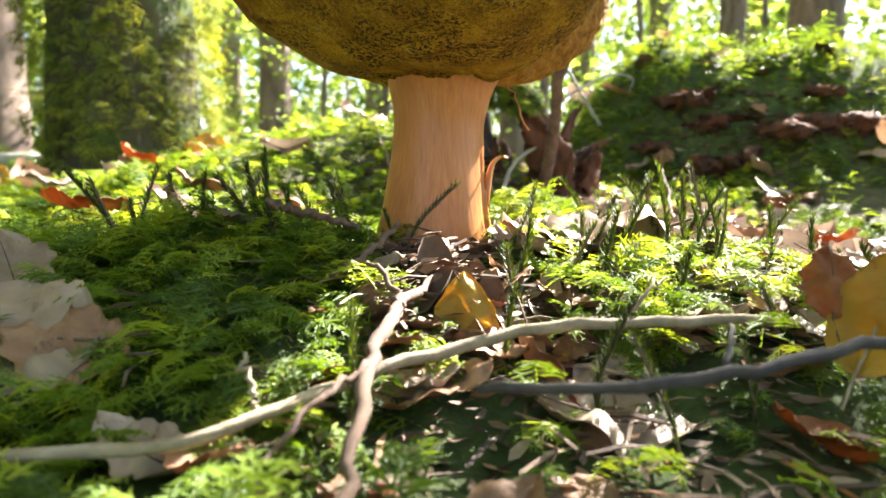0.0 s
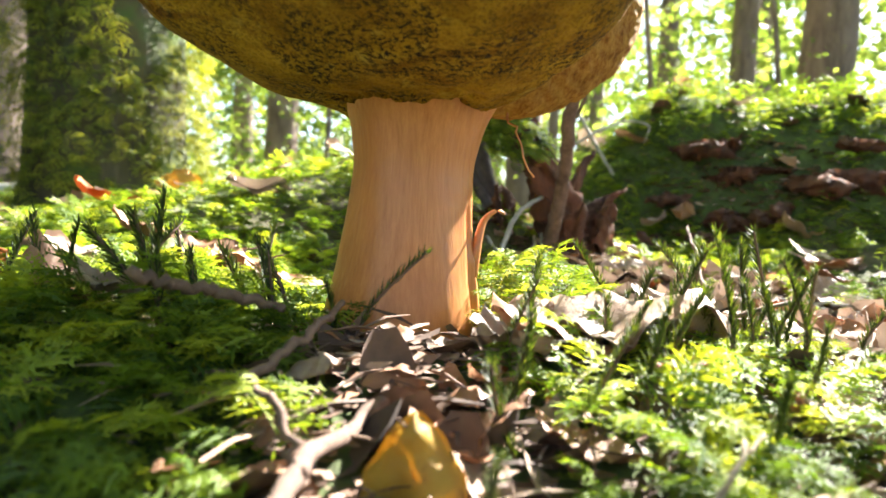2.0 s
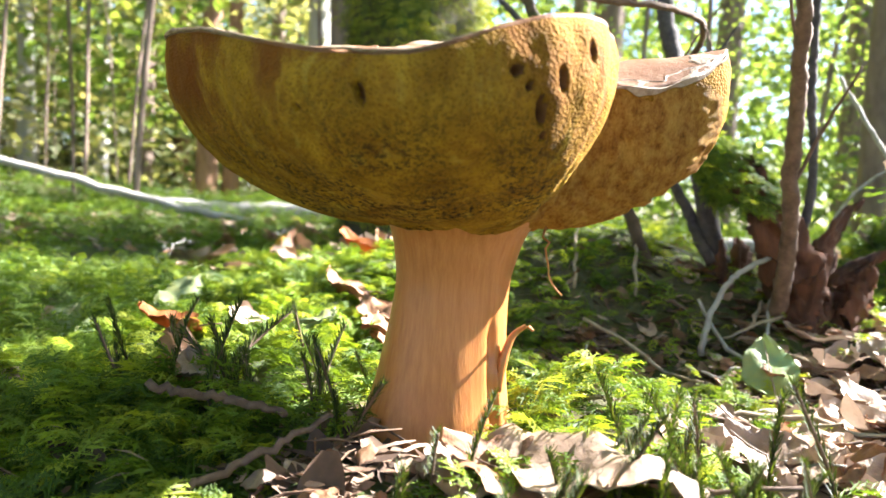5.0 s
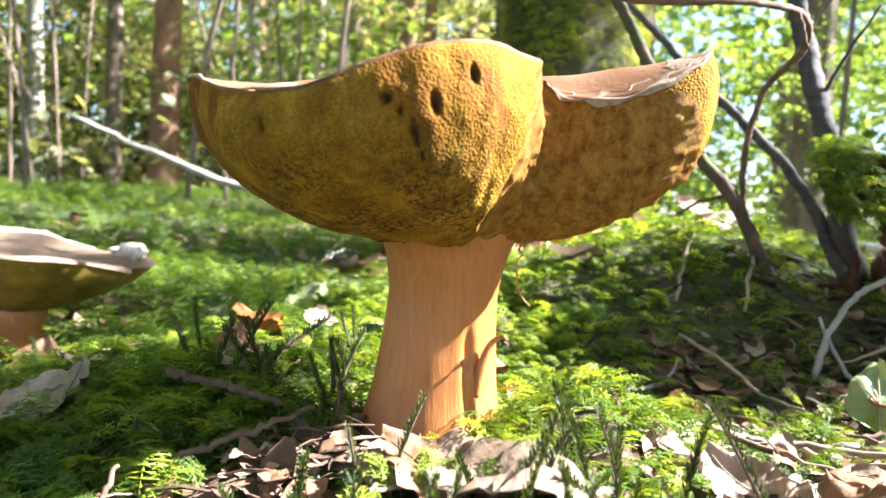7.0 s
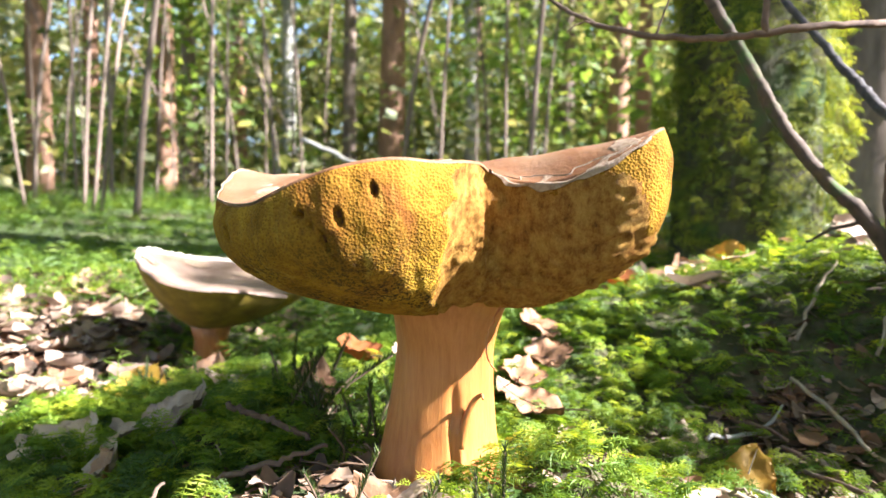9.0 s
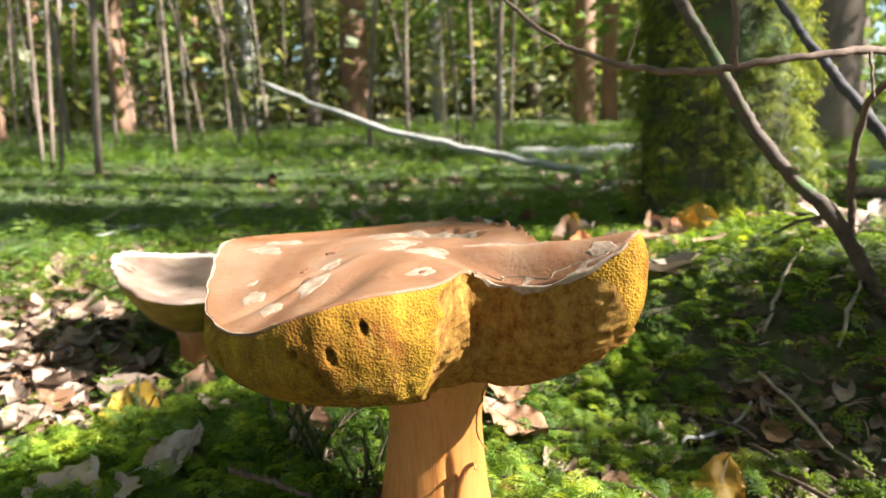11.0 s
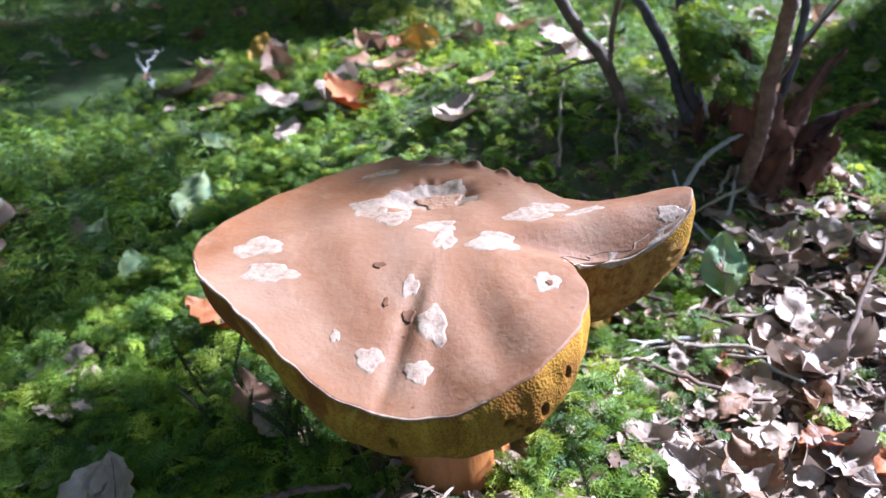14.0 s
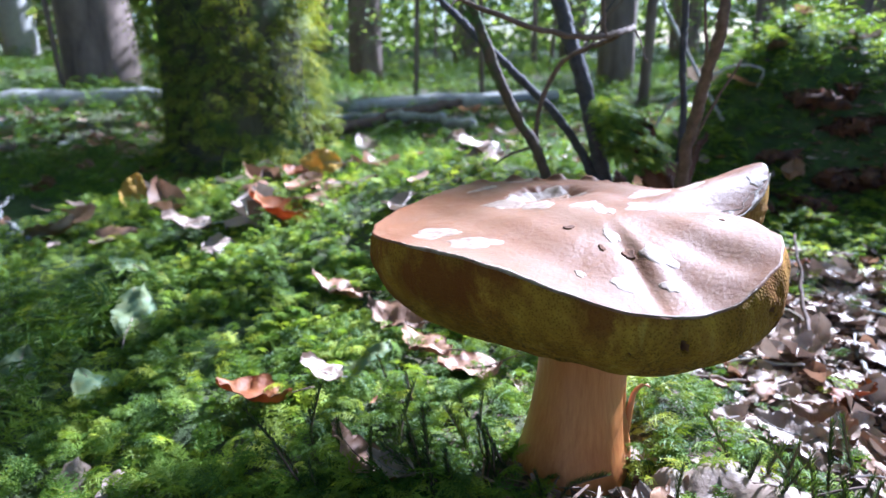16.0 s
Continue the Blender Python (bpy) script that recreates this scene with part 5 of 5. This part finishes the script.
r = np.random.default_rng(77)
for k in range(42):
    a, d = r.uniform(52, 106), 2.0 + 6.0 * r.uniform() ** 0.8
    x, y = -d * math.sin(radians(a)), d * math.cos(radians(a))
    sapling((x, y, floor_at(x, y)), r.uniform(0.005, 0.014), r.uniform(1.8, 4.5), r.normal(0, 0.5, 2), k + 300)
for k in range(10):
    a, d = r.uniform(-30, 48), r.uniform(1.8, 5)
    x, y = -d * math.sin(radians(a)), d * math.cos(radians(a))
    sapling((x, y, floor_at(x, y)), r.uniform(0.008, 0.02), r.uniform(2, 4.5), r.normal(0, 0.3, 2), k + 400)


# ---- the stump and the bare shoots behind the mushroom
def stump(place):
    thing = base("stump", place, "rotten red-brown stump with a moss-capped snag", "stump")
    r = np.random.default_rng(4)
    rows = [((0.034, -0.022, -0.03), (0.012, -0.028, 0.045), (-0.030, -0.032, 0.100), 0.016), ((0.035, -0.01, -0.03), (0.024, -0.012, 0.03), (0.012, -0.014, 0.060), 0.011),
            ((0.03, 0.0, -0.02), (0.045, 0.018, 0.045), (0.066, 0.044, 0.080), 0.008), ((0.035, 0.01, -0.02), (0.062, 0.02, 0.020), (0.096, 0.033, 0.042), 0.006)]
    for k in range(9):
        an = r.uniform(0, 6.28)
        o = np.array([0.02 + 0.045 * math.cos(an), 0.035 * math.sin(an)])
        h = r.uniform(0.012, 0.04)
        rows.append(((*o, -0.03), (*(o * 1.05), 0.3 * h), (*(o * 1.2), h), r.uniform(0.006, 0.012)))
    for k, (p0, p1, p2, rad) in enumerate(rows):
        v, f = tube(bent([p0, p1, p2], 30), [rad * 1.25, rad, rad * 0.85, rad * 0.6, rad * (0.12 if k else 0.5)], 24, 0.12, k)
        way = np.array(p2) - np.array(p0)
        way /= np.linalg.norm(way)
        q = v - 0.8 * (v @ way)[:, None] * way
        v = v + rad * 0.55 * np.stack([lumps(q, 0.007, 50 + k), lumps(q, 0.007, 60 + k), lumps(q, 0.007, 70 + k)], -1) + way * (rad * (1.1 if k else 0.3) * lumps(q, 0.004, 80 + k, 2) * np.clip((v - np.array(p1)) @ way / np.linalg.norm(np.array(p2) - p1), 0, 1))[:, None]
        part("snag", mesh("snag", v, f, ROTTEN), thing, "splintered rotten wood")
    v, f = fringe(700, lambda z: np.interp(z, [0.055, 0.085, 0.104, 0.114], [0.018, 0.018, 0.014, 0.004]), 0.060, 0.114, 9, 0.7, patch=0.012)
    v = v + np.stack([-0.027 - 0.6 * (v[:, 2] - 0.095), np.full(len(v), -0.032), 0 * v[:, 0]], -1)
    tagged(part("moss_cap", mesh("moss_cap", v, f, MOSS, False), thing, "green moss cap"), kind="stuff")
    return thing


stump((0.078, 0.350, floor_at(0.078, 0.350)))

for name, pts, rad, mat, label, tw in (
    ("slanting_shoot", [(0.0, 0.340, 0.05), (-0.019, 0.312, 0.106), (-0.050, 0.270, 0.165), (-0.072, 0.243, 0.227), (-0.105, 0.205, 0.31)], [0.0055, 0.0046, 0.0036], TWIG_MOSSY, "slanting bare shoot, mossy at its foot", ((0.25, (-0.06, 0.30, 0.10), 0.0018),)),
    ("grey_shoot", [(0.045, 0.340, 0.06), (0.005, 0.360, 0.128), (-0.051, 0.384, 0.181), (-0.109, 0.407, 0.235), (-0.210, 0.450, 0.33)], [0.0045, 0.0040, 0.0032], TWIG_DARK, "smooth grey shoot leaning away", ()),
    ("upright_shoot", [(0.094, 0.318, 0.02), (0.097, 0.285, 0.080), (0.097, 0.240, 0.161), (0.098, 0.200, 0.222), (0.100, 0.190, 0.265), (0.102, 0.186, 0.300)], [0.0058, 0.0052, 0.0046, 0.0040, 0.0010], TWIG_BROWN, "brown upright shoot beside the stump", ((0.35, (0.13, 0.26, 0.19), 0.0016), (0.6, (0.075, 0.20, 0.29), 0.0013))),
    ("young_tree", [(0.048, 0.350, 0.06), (0.024, 0.357, 0.151), (-0.002, 0.376, 0.232), (-0.030, 0.400, 0.34)], [0.0085, 0.0075, 0.006], TWIG_DARK, "dark stem of a young tree behind the stump", ((0.45, (0.05, 0.36, 0.25), 0.0018), (0.7, (-0.05, 0.38, 0.33), 0.0016))),
):
    stick(name, pts, rad, mat, label, 90, 0.0003, len(name), 9, tw)
for name, pts, rad, mat, label, tw in (
    ("thin_shoot", [(0.100, 0.325, 0.05), (0.109, 0.340, 0.13), (0.104, 0.342, 0.191), (0.101, 0.345, 0.34)], [0.0035, 0.0028], TWIG_DARK, "thin grey shoot beside the stump", ()),
    ("looping_branch", [(-0.022, 0.330, 0.10), (-0.020, 0.320, 0.150), (0.000, 0.300, 0.190), (0.030, 0.272, 0.205), (0.042, 0.236, 0.213), (0.034, 0.185, 0.211), (-0.002, 0.137, 0.207), (-0.048, 0.122, 0.219), (-0.091, 0.118, 0.240), (-0.125, 0.118, 0.262)], [0.0024, 0.0021, 0.0018, 0.0012], TWIG_BROWN, "knobbly bare branch that loops in the air", ((0.62, (0.01, 0.16, 0.27), 0.0018), (0.3, (0.045, 0.28, 0.24), 0.0010), (0.47, (0.052, 0.21, 0.19), 0.0009), (0.75, (-0.03, 0.14, 0.235), 0.0008), (0.85, (-0.075, 0.105, 0.222), 0.0007))),
):
    stick(name, pts, rad, mat, label, 90, 0.0003, len(name), 9, tw)
for name, pts, rad, mat, label, tw in (
    ("wire_twig", [(0.117, 0.598, 0.070), (0.155, 0.596, 0.139), (0.192, 0.589, 0.165), (0.230, 0.579, 0.176), (0.246, 0.574, 0.170), (0.241, 0.574, 0.150)], [0.0022, 0.0018, 0.0012], TWIG_GREY, "arching pale twig in front of the bank", ()),
    ("pale_shoot", [(0.126, 0.602, 0.253), (0.160, 0.597, 0.193), (0.187, 0.589, 0.146), (0.216, 0.576, 0.092), (0.223, 0.571, 0.050)], [0.0022, 0.0026], TWIG_GREY, "thin pale stem leaning on the bank", ()),
):
    stick(name, pts, rad, mat, label, 90, 0.0003, len(name), 9, tw)
for name, pts, rad, mat, label in (
    ("fallen_log", [(-1.9, 1.30, 0.05), (-1.42, 1.62, 0.06), (-0.95, 1.75, 0.05)], [0.026, 0.03, 0.022], TWIG_GREY, "pale fallen log behind the mossy tree"),
    ("fallen_branch", [(-0.70, 1.55, 0.03), (-0.35, 1.72, 0.04), (0.05, 1.95, 0.04)], [0.018, 0.022, 0.018], TWIG_GREY, "pale fallen branch on brown leaves"),
    ("fallen_branch", [(-0.50, 1.10, 0.02), (-0.36, 1.33, 0.04), (-0.22, 1.55, 0.05)], [0.012, 0.014, 0.010], TWIG_BROWN, "brown fallen branch on the ground"),
    ("leaning_pole", [(-1.30, 1.20, 0.02), (-1.60, 1.0, 0.09), (-1.87, 0.80, 0.17), (-2.29, 0.475, 0.36)], [0.012, 0.012, 0.007], TWIG_GREY, "thin pale dead pole leaning over moss"),
    ("fallen_branch", [(-0.56, 1.38, 0.02), (-0.36, 1.30, 0.04), (-0.15, 1.22, 0.03)], [0.010, 0.012], TWIG_GREY, "pale bare branch on the ground"),
):
    stick(name, pts, rad, mat, label, 24, 0.003, len(label), 9)

carpet(4400, (0.14, 0.36), (0.80, 0.95), MIDDLE, 1.15, "moss_bank", MOSS, "mossy bank of earth beyond the stump")


def rotten_logs():
    r = np.random.default_rng(8)
    for k in range(16):
        x, y = r.uniform(0.21, 0.46), r.uniform(0.44, 0.55)
        thing = base("rotten_wood", (x, y, floor_at(x, y) + 0.002), "crumbling red-brown rotten wood under the mossy bank", "rotten wood", turn=r.uniform(0, 360))
        ln, rad = r.uniform(0.02, 0.055), r.uniform(0.006, 0.013)
        v, f = tube(bent([(-ln, 0, 0), (0, 0.004, 0.006), (ln, 0, r.uniform(0, 0.02))], 22), [rad, rad * 1.1, rad * 0.6], 22, 0.2, k)
        v = v * [1, 1, 0.7] + 0.006 * np.stack([1.5 * lumps(v * [0.2, 1, 1], 0.008, k), lumps(v * [0.3, 1, 1], 0.009, k + 20), lumps(v * [0.3, 1, 1], 0.009, k + 40)], -1)
        part("wood_chunk", mesh("wood_chunk", v, f, ROTTEN), thing)


rotten_logs()


# ---- leaves of the wood all round
def far_woods(name, count, near, far, lo, hi, mat, size, seed, arc, label, groups):
    r = np.random.default_rng(seed)
    pieces = []
    for k in range(groups):
        a = r.uniform(*arc)
        d = near + (far - near) * r.uniform() ** 0.8
        z = lo + (hi - lo) * r.uniform() ** 1.2
        c2 = np.array([-d * math.sin(radians(a)), d * math.cos(radians(a)), z])
        line = np.array(sun_way)
        fall = c2 - line * (c2[2] / line[2])
        if np.linalg.norm(c2 - line * max(0.0, float(c2 @ line))) < 2.1 or (math.hypot(fall[0] + 3.5, fall[1] - 2.0) < 6 and c2[0] > fall[0] + 2 and r.uniform() < 0.45):
            continue
        pieces.append(clumps(r, count // groups, c2, np.array([0.5, 0.5, 0.28]) * r.uniform(0.5, 1.3) * (0.5 + d / 14), size))
    v, f = joined(pieces)
    tagged(part(name, mesh(name, v, f, mat, False)), label, "foliage", kind="stuff")


def shade_tree():
    """An unseen tree added between the sun and the mushroom: its boughs dapple the ground."""
    r = np.random.default_rng(12)
    foot = np.array([3.7, 2.1, floor_at(3.7, 2.1)])
    thing = base("tree", tuple(foot), "unseen leafy tree added so its boughs dapple the moss with shade", "tree", "forest trees")
    v, f = tube(bent([(0, 0, -0.2), (0.02, 0, 1.5), (-0.05, 0.03, 3.0), (0, 0, 5.0)], 20, 0.01, 3), [0.12, 0.09, 0.07, 0.03], 12, 0.03, 2)
    part("trunk", mesh("trunk", v, f, BARK), thing)
    # ground spots to be shaded; each gets a leaf clump towards the sun
    spots = [(0.02, 0.26, 0.05), (-0.03, 0.31, 0.055), (0.05, 0.36, 0.045), (-0.02, 0.13, 0.025), (-0.20, -0.10, 0.03), (-0.15, -0.075, 0.03), (-0.05, 0.20, 0.04), (0.04, -0.22, 0.045), (0.10, -0.23, 0.05), (0.17, -0.19, 0.05), (-0.01, -0.245, 0.04),
             (-0.46, 0.14, 0.06), (-0.42, 0.26, 0.06), (-0.36, -0.02, 0.05), (-0.48, 0.03, 0.06), (-0.33, 0.06, 0.04), (-0.30, -0.10, 0.045), (-0.44, -0.07, 0.05), (-0.40, 0.08, 0.05)]
    while len(spots) < 36:
        spots.append((r.uniform(-1.05, -0.40), r.uniform(-0.10, 0.62), r.uniform(0.05, 0.10)))
    while len(spots) < 86:
        x, y = r.uniform(-1.6, 0.9), r.uniform(0.32, 2.2)
        along = min(1.0, max(0.0, ((-0.45 - x) * 0.75 + (0.78 - y) * 0.73) / 1.1))
        if math.hypot(x + 0.45 + 0.75 * along, y - 0.78 + 0.73 * along) > 0.24 and x < -0.05:
            spots.append((x, y, r.uniform(0.05, 0.13)))
    pieces = []
    for k, (x, y, size) in enumerate(spots):
        c2 = np.array([x, y, floor_at(x, y)]) + np.array(sun_way) * r.uniform(3.6, 4.2) - foot
        pieces.append(clumps(r, int(26 + size * 420), c2, np.array([size, size, size]) * 0.6, 0.036))
        if k < 10:
            p = np.array([0, 0, max(1.2, c2[2] - 0.5)])
            v, f = tube(bent([p, p * 0.5 + c2 * 0.5 + [0, 0, 0.08], c2], 8), [0.009, 0.003], 6)
            part("limb", mesh("limb", v, f, BARK), thing)
    v, f = joined(pieces)
    tagged(part("crown", mesh("crown", v, f, FOLIAGE, False), thing), kind="stuff")


shade_tree()
far_woods("leafy_woods", 64000, 6.0, 24.0, 0.4, 11.0, FOLIAGE, 0.17, 1, (-60, 62), "sunlit green foliage of the wood", 700)
far_woods("conifer_woods", 60000, 6.0, 24.0, 0.3, 11.0, NEEDLES, 0.17, 2, (40, 130), "brownish green conifer foliage of the wood", 650)
far_woods("leafy_woods_side", 36000, 6.0, 24.0, 0.8, 10.0, FOLIAGE, 0.15, 4, (55, 130), "lighter leaves among the conifers", 110)
# overhead and out of view, added to weaken the sky's fill
far_woods("canopy", 20000, 0.5, 11.0, 7.0, 12.0, FOLIAGE, 0.24, 9, (-180, 180), "unseen high canopy added to dim the sky light", 230)
# never in view: added to keep low sky light off the stem
far_woods("woods_behind", 16000, 5.0, 14.0, 0.1, 7.0, NEEDLES, 0.26, 10, (112, 300), "unseen wood added behind the view to block low sky light", 190)
far_woods("undergrowth", 16000, 2.6, 6.0, 0.25, 1.6, FOLIAGE, 0.035, 3, (-45, 20), "leafy undergrowth with small green leaves", 110)
far_woods("far_treetops", 44000, 26.0, 45.0, -0.5, 24.0, FOLIAGE, 0.55, 5, (-70, 60), "distant leafy trees closing the view", 700)
far_woods("far_thicket", 30000, 17.0, 27.0, -0.4, 5.0, NEEDLES, 0.42, 7, (35, 125), "sunlit thicket behind the conifers", 420)
far_woods("far_brushwood", 16000, 17.0, 27.0, -0.4, 6.0, FOLIAGE, 0.42, 8, (-60, 125), "bright leafy brushwood far behind", 260)
far_woods("far_conifers", 40000, 26.0, 45.0, -0.5, 24.0, NEEDLES, 0.55, 6, (30, 140), "distant conifers closing the view", 600)


# ---- small debris and litter further off
DEBRIS, t, b = material("bark_and_leaf_crumbs", 0.8)
g = t.nodes.new("ShaderNodeNewGeometry")
c = ramp(t, g.outputs["Random Per Island"], (0.0, (0.05, 0.03, 0.02)), (0.35, (0.13, 0.072, 0.043)), (0.65, (0.24, 0.155, 0.10)), (0.88, (0.38, 0.275, 0.20)), (1.0, (0.28, 0.10, 0.03)))
c = blend(t, 1.0, c, ramp(t, grain(t, 150, 4), (0.3, (0.6, 0.6, 0.6)), (0.7, (1.15, 1.15, 1.15))), "MULTIPLY")
t.links.new(c, b.inputs["Base Color"])
CRUMB = (np.array([(-0.9, -0.12, 0.10), (-0.3, -0.30, 0.0), (0.45, -0.20, 0.05), (1.0, 0.02, 0.16), (0.4, 0.24, 0.0), (-0.4, 0.20, 0.12)]), np.array([[0, 1, 5], [1, 2, 4], [1, 4, 5], [2, 3, 4]]))
NEEDLE = (np.array([(-1, -0.05, 0), (-1, 0.05, 0.03), (0, -0.07, 0.16), (0, 0.07, 0.19), (1, -0.03, 0.02), (1, 0.03, 0.05), (0, 0, 0.07)]), np.array([[0, 2, 3], [0, 3, 1], [2, 4, 5], [2, 5, 3], [0, 6, 2], [1, 3, 6], [4, 2, 6], [5, 6, 3]]))
CURL = (np.array([(x, y, 0.45 * x * x + 0.25 * y * y - 0.1 + 0.08 * math.sin(5 * x + 3 * y)) for y in (-0.9, -0.55, -0.2, 0.2, 0.6, 0.95) for x in (-0.5 * math.cos(y * 1.35), -0.1, 0.15, 0.52 * math.cos(y * 1.3 + 0.1))]),
        np.array([[i * 4 + j, i * 4 + j + 1, i * 4 + j + 5, i * 4 + j + 4] for i in range(5) for j in range(3)]))


def crumbs(name, count, lo, hi, size, template, label, bare=True, lift=0.003, long=1.0):
    r = np.random.default_rng(count)
    x, y = r.uniform(lo[0], hi[0], count), r.uniform(lo[1], hi[1], count)
    if bare:
        keep = (r.uniform(size=count) < 1.12 - mossy(x, y)) & (np.hypot(x - STEM_AT[0], y - STEM_AT[1]) > 0.026)
        x, y = x[keep], y[keep]
    m = len(x)
    pts = np.stack([x, y, height(x, y) + r.uniform(0.0, lift, m)], -1)
    v, f = strewn(template, pts, turns(r.uniform(0, 6.28, m), r.normal(0, 0.45, m), r.normal(0, 0.3, m)), size * r.uniform(0.4, 1.3, m))
    tagged(part(name, mesh(name, v, f, DEBRIS, template is CURL)), label, "litter", kind="stuff")


crumbs("leaf_crumbs", 15000, (-0.12, -0.25), (0.36, 0.36), 0.0042, CRUMB, "crumbs of bark and dead leaf on the soil")
crumbs("needle_litter", 5200, (-0.12, -0.25), (0.36, 0.34), 0.0085, NEEDLE, "brown needles and thin bark slivers on the soil", True, 0.007)
crumbs("leaf_scraps", 4600, (-0.08, -0.13), (0.40, 0.36), 0.0105, CURL, "curled scraps of dead leaf on the soil")
crumbs("bank_crumbs", 2600, (0.16, 0.40), (0.52, 0.60), 0.008, CRUMB, "dark crumbs of rotten wood on the bank")
crumbs("distant_litter", 2600, (-4.0, 0.3), (2.0, 4.5), 0.020, CURL, "dead leaves scattered over the forest floor", False, 0.015)
crumbs("side_crumbs", 2600, (-0.66, -0.30), (-0.22, -0.05), 0.009, CURL, "broken leaf scraps beside the smaller mushroom")
crumbs("rear_litter", 1500, (-2.5, -2.8), (2.5, -0.6), 0.022, CURL, "dead leaves strewn over the open forest floor", False, 0.012)
crumbs("side_litter", 900, (-0.95, -0.35), (-0.40, 0.10), 0.018, CURL, "drift of dead leaves beside the smaller mushroom", False, 0.012)


def loose_twigs():
    r = np.random.default_rng(41)
    for k in range(34):
        a, d = r.uniform(-20, 100), r.uniform(0.45, 2.6)
        x, y = -d * math.sin(radians(a)), d * math.cos(radians(a))
        turn, ln = r.uniform(0, 6.28), r.uniform(0.06, 0.28)
        dx, dy = math.cos(turn) * ln, math.sin(turn) * ln
        pts = [(x + dx * q, y + dy * q, floor_at(x + dx * q, y + dy * q) + 0.012 + 0.02 * r.uniform() * q) for q in (-0.5, -0.15, 0.2, 0.5)]
        stick("loose_twig", pts, [0.0026, 0.003, 0.0016], (TWIG_GREY, TWIG_BROWN, TWIG_PALE)[k % 3], "bare twig lying on moss and leaves", 14, 0.0015, k, 7, ((0.55, (x + dx * 0.4 + dy * 0.2, y + dy * 0.4 - dx * 0.2, pts[3][2] + 0.01), 0.0014),))
    for k in range(46):
        if k < 18:
            x, y = r.uniform(0.06, 0.28), r.uniform(-0.10, 0.28)
        elif k < 26:
            x, y = r.uniform(-0.58, -0.27), r.uniform(-0.24, -0.10)
        else:
            x, y = r.uniform(-0.08, 0.14), r.uniform(0.09, 0.36)
        turn, ln = r.uniform(0, 6.28), r.uniform(0.03, 0.09)
        dx, dy = math.cos(turn) * ln, math.sin(turn) * ln
        pts = [(x + dx * q, y + dy * q, floor_at(x + dx * q, y + dy * q) + 0.006 + 0.008 * r.uniform()) for q in (-0.5, -0.1, 0.2, 0.5)]
        stick("loose_twig", pts, [0.0012, 0.0014, 0.0007], (TWIG_GREY, TWIG_BROWN, TWIG_PALE)[k % 3], "thin twig among dead leaves", 12, 0.0007, k, 6)


loose_twigs()
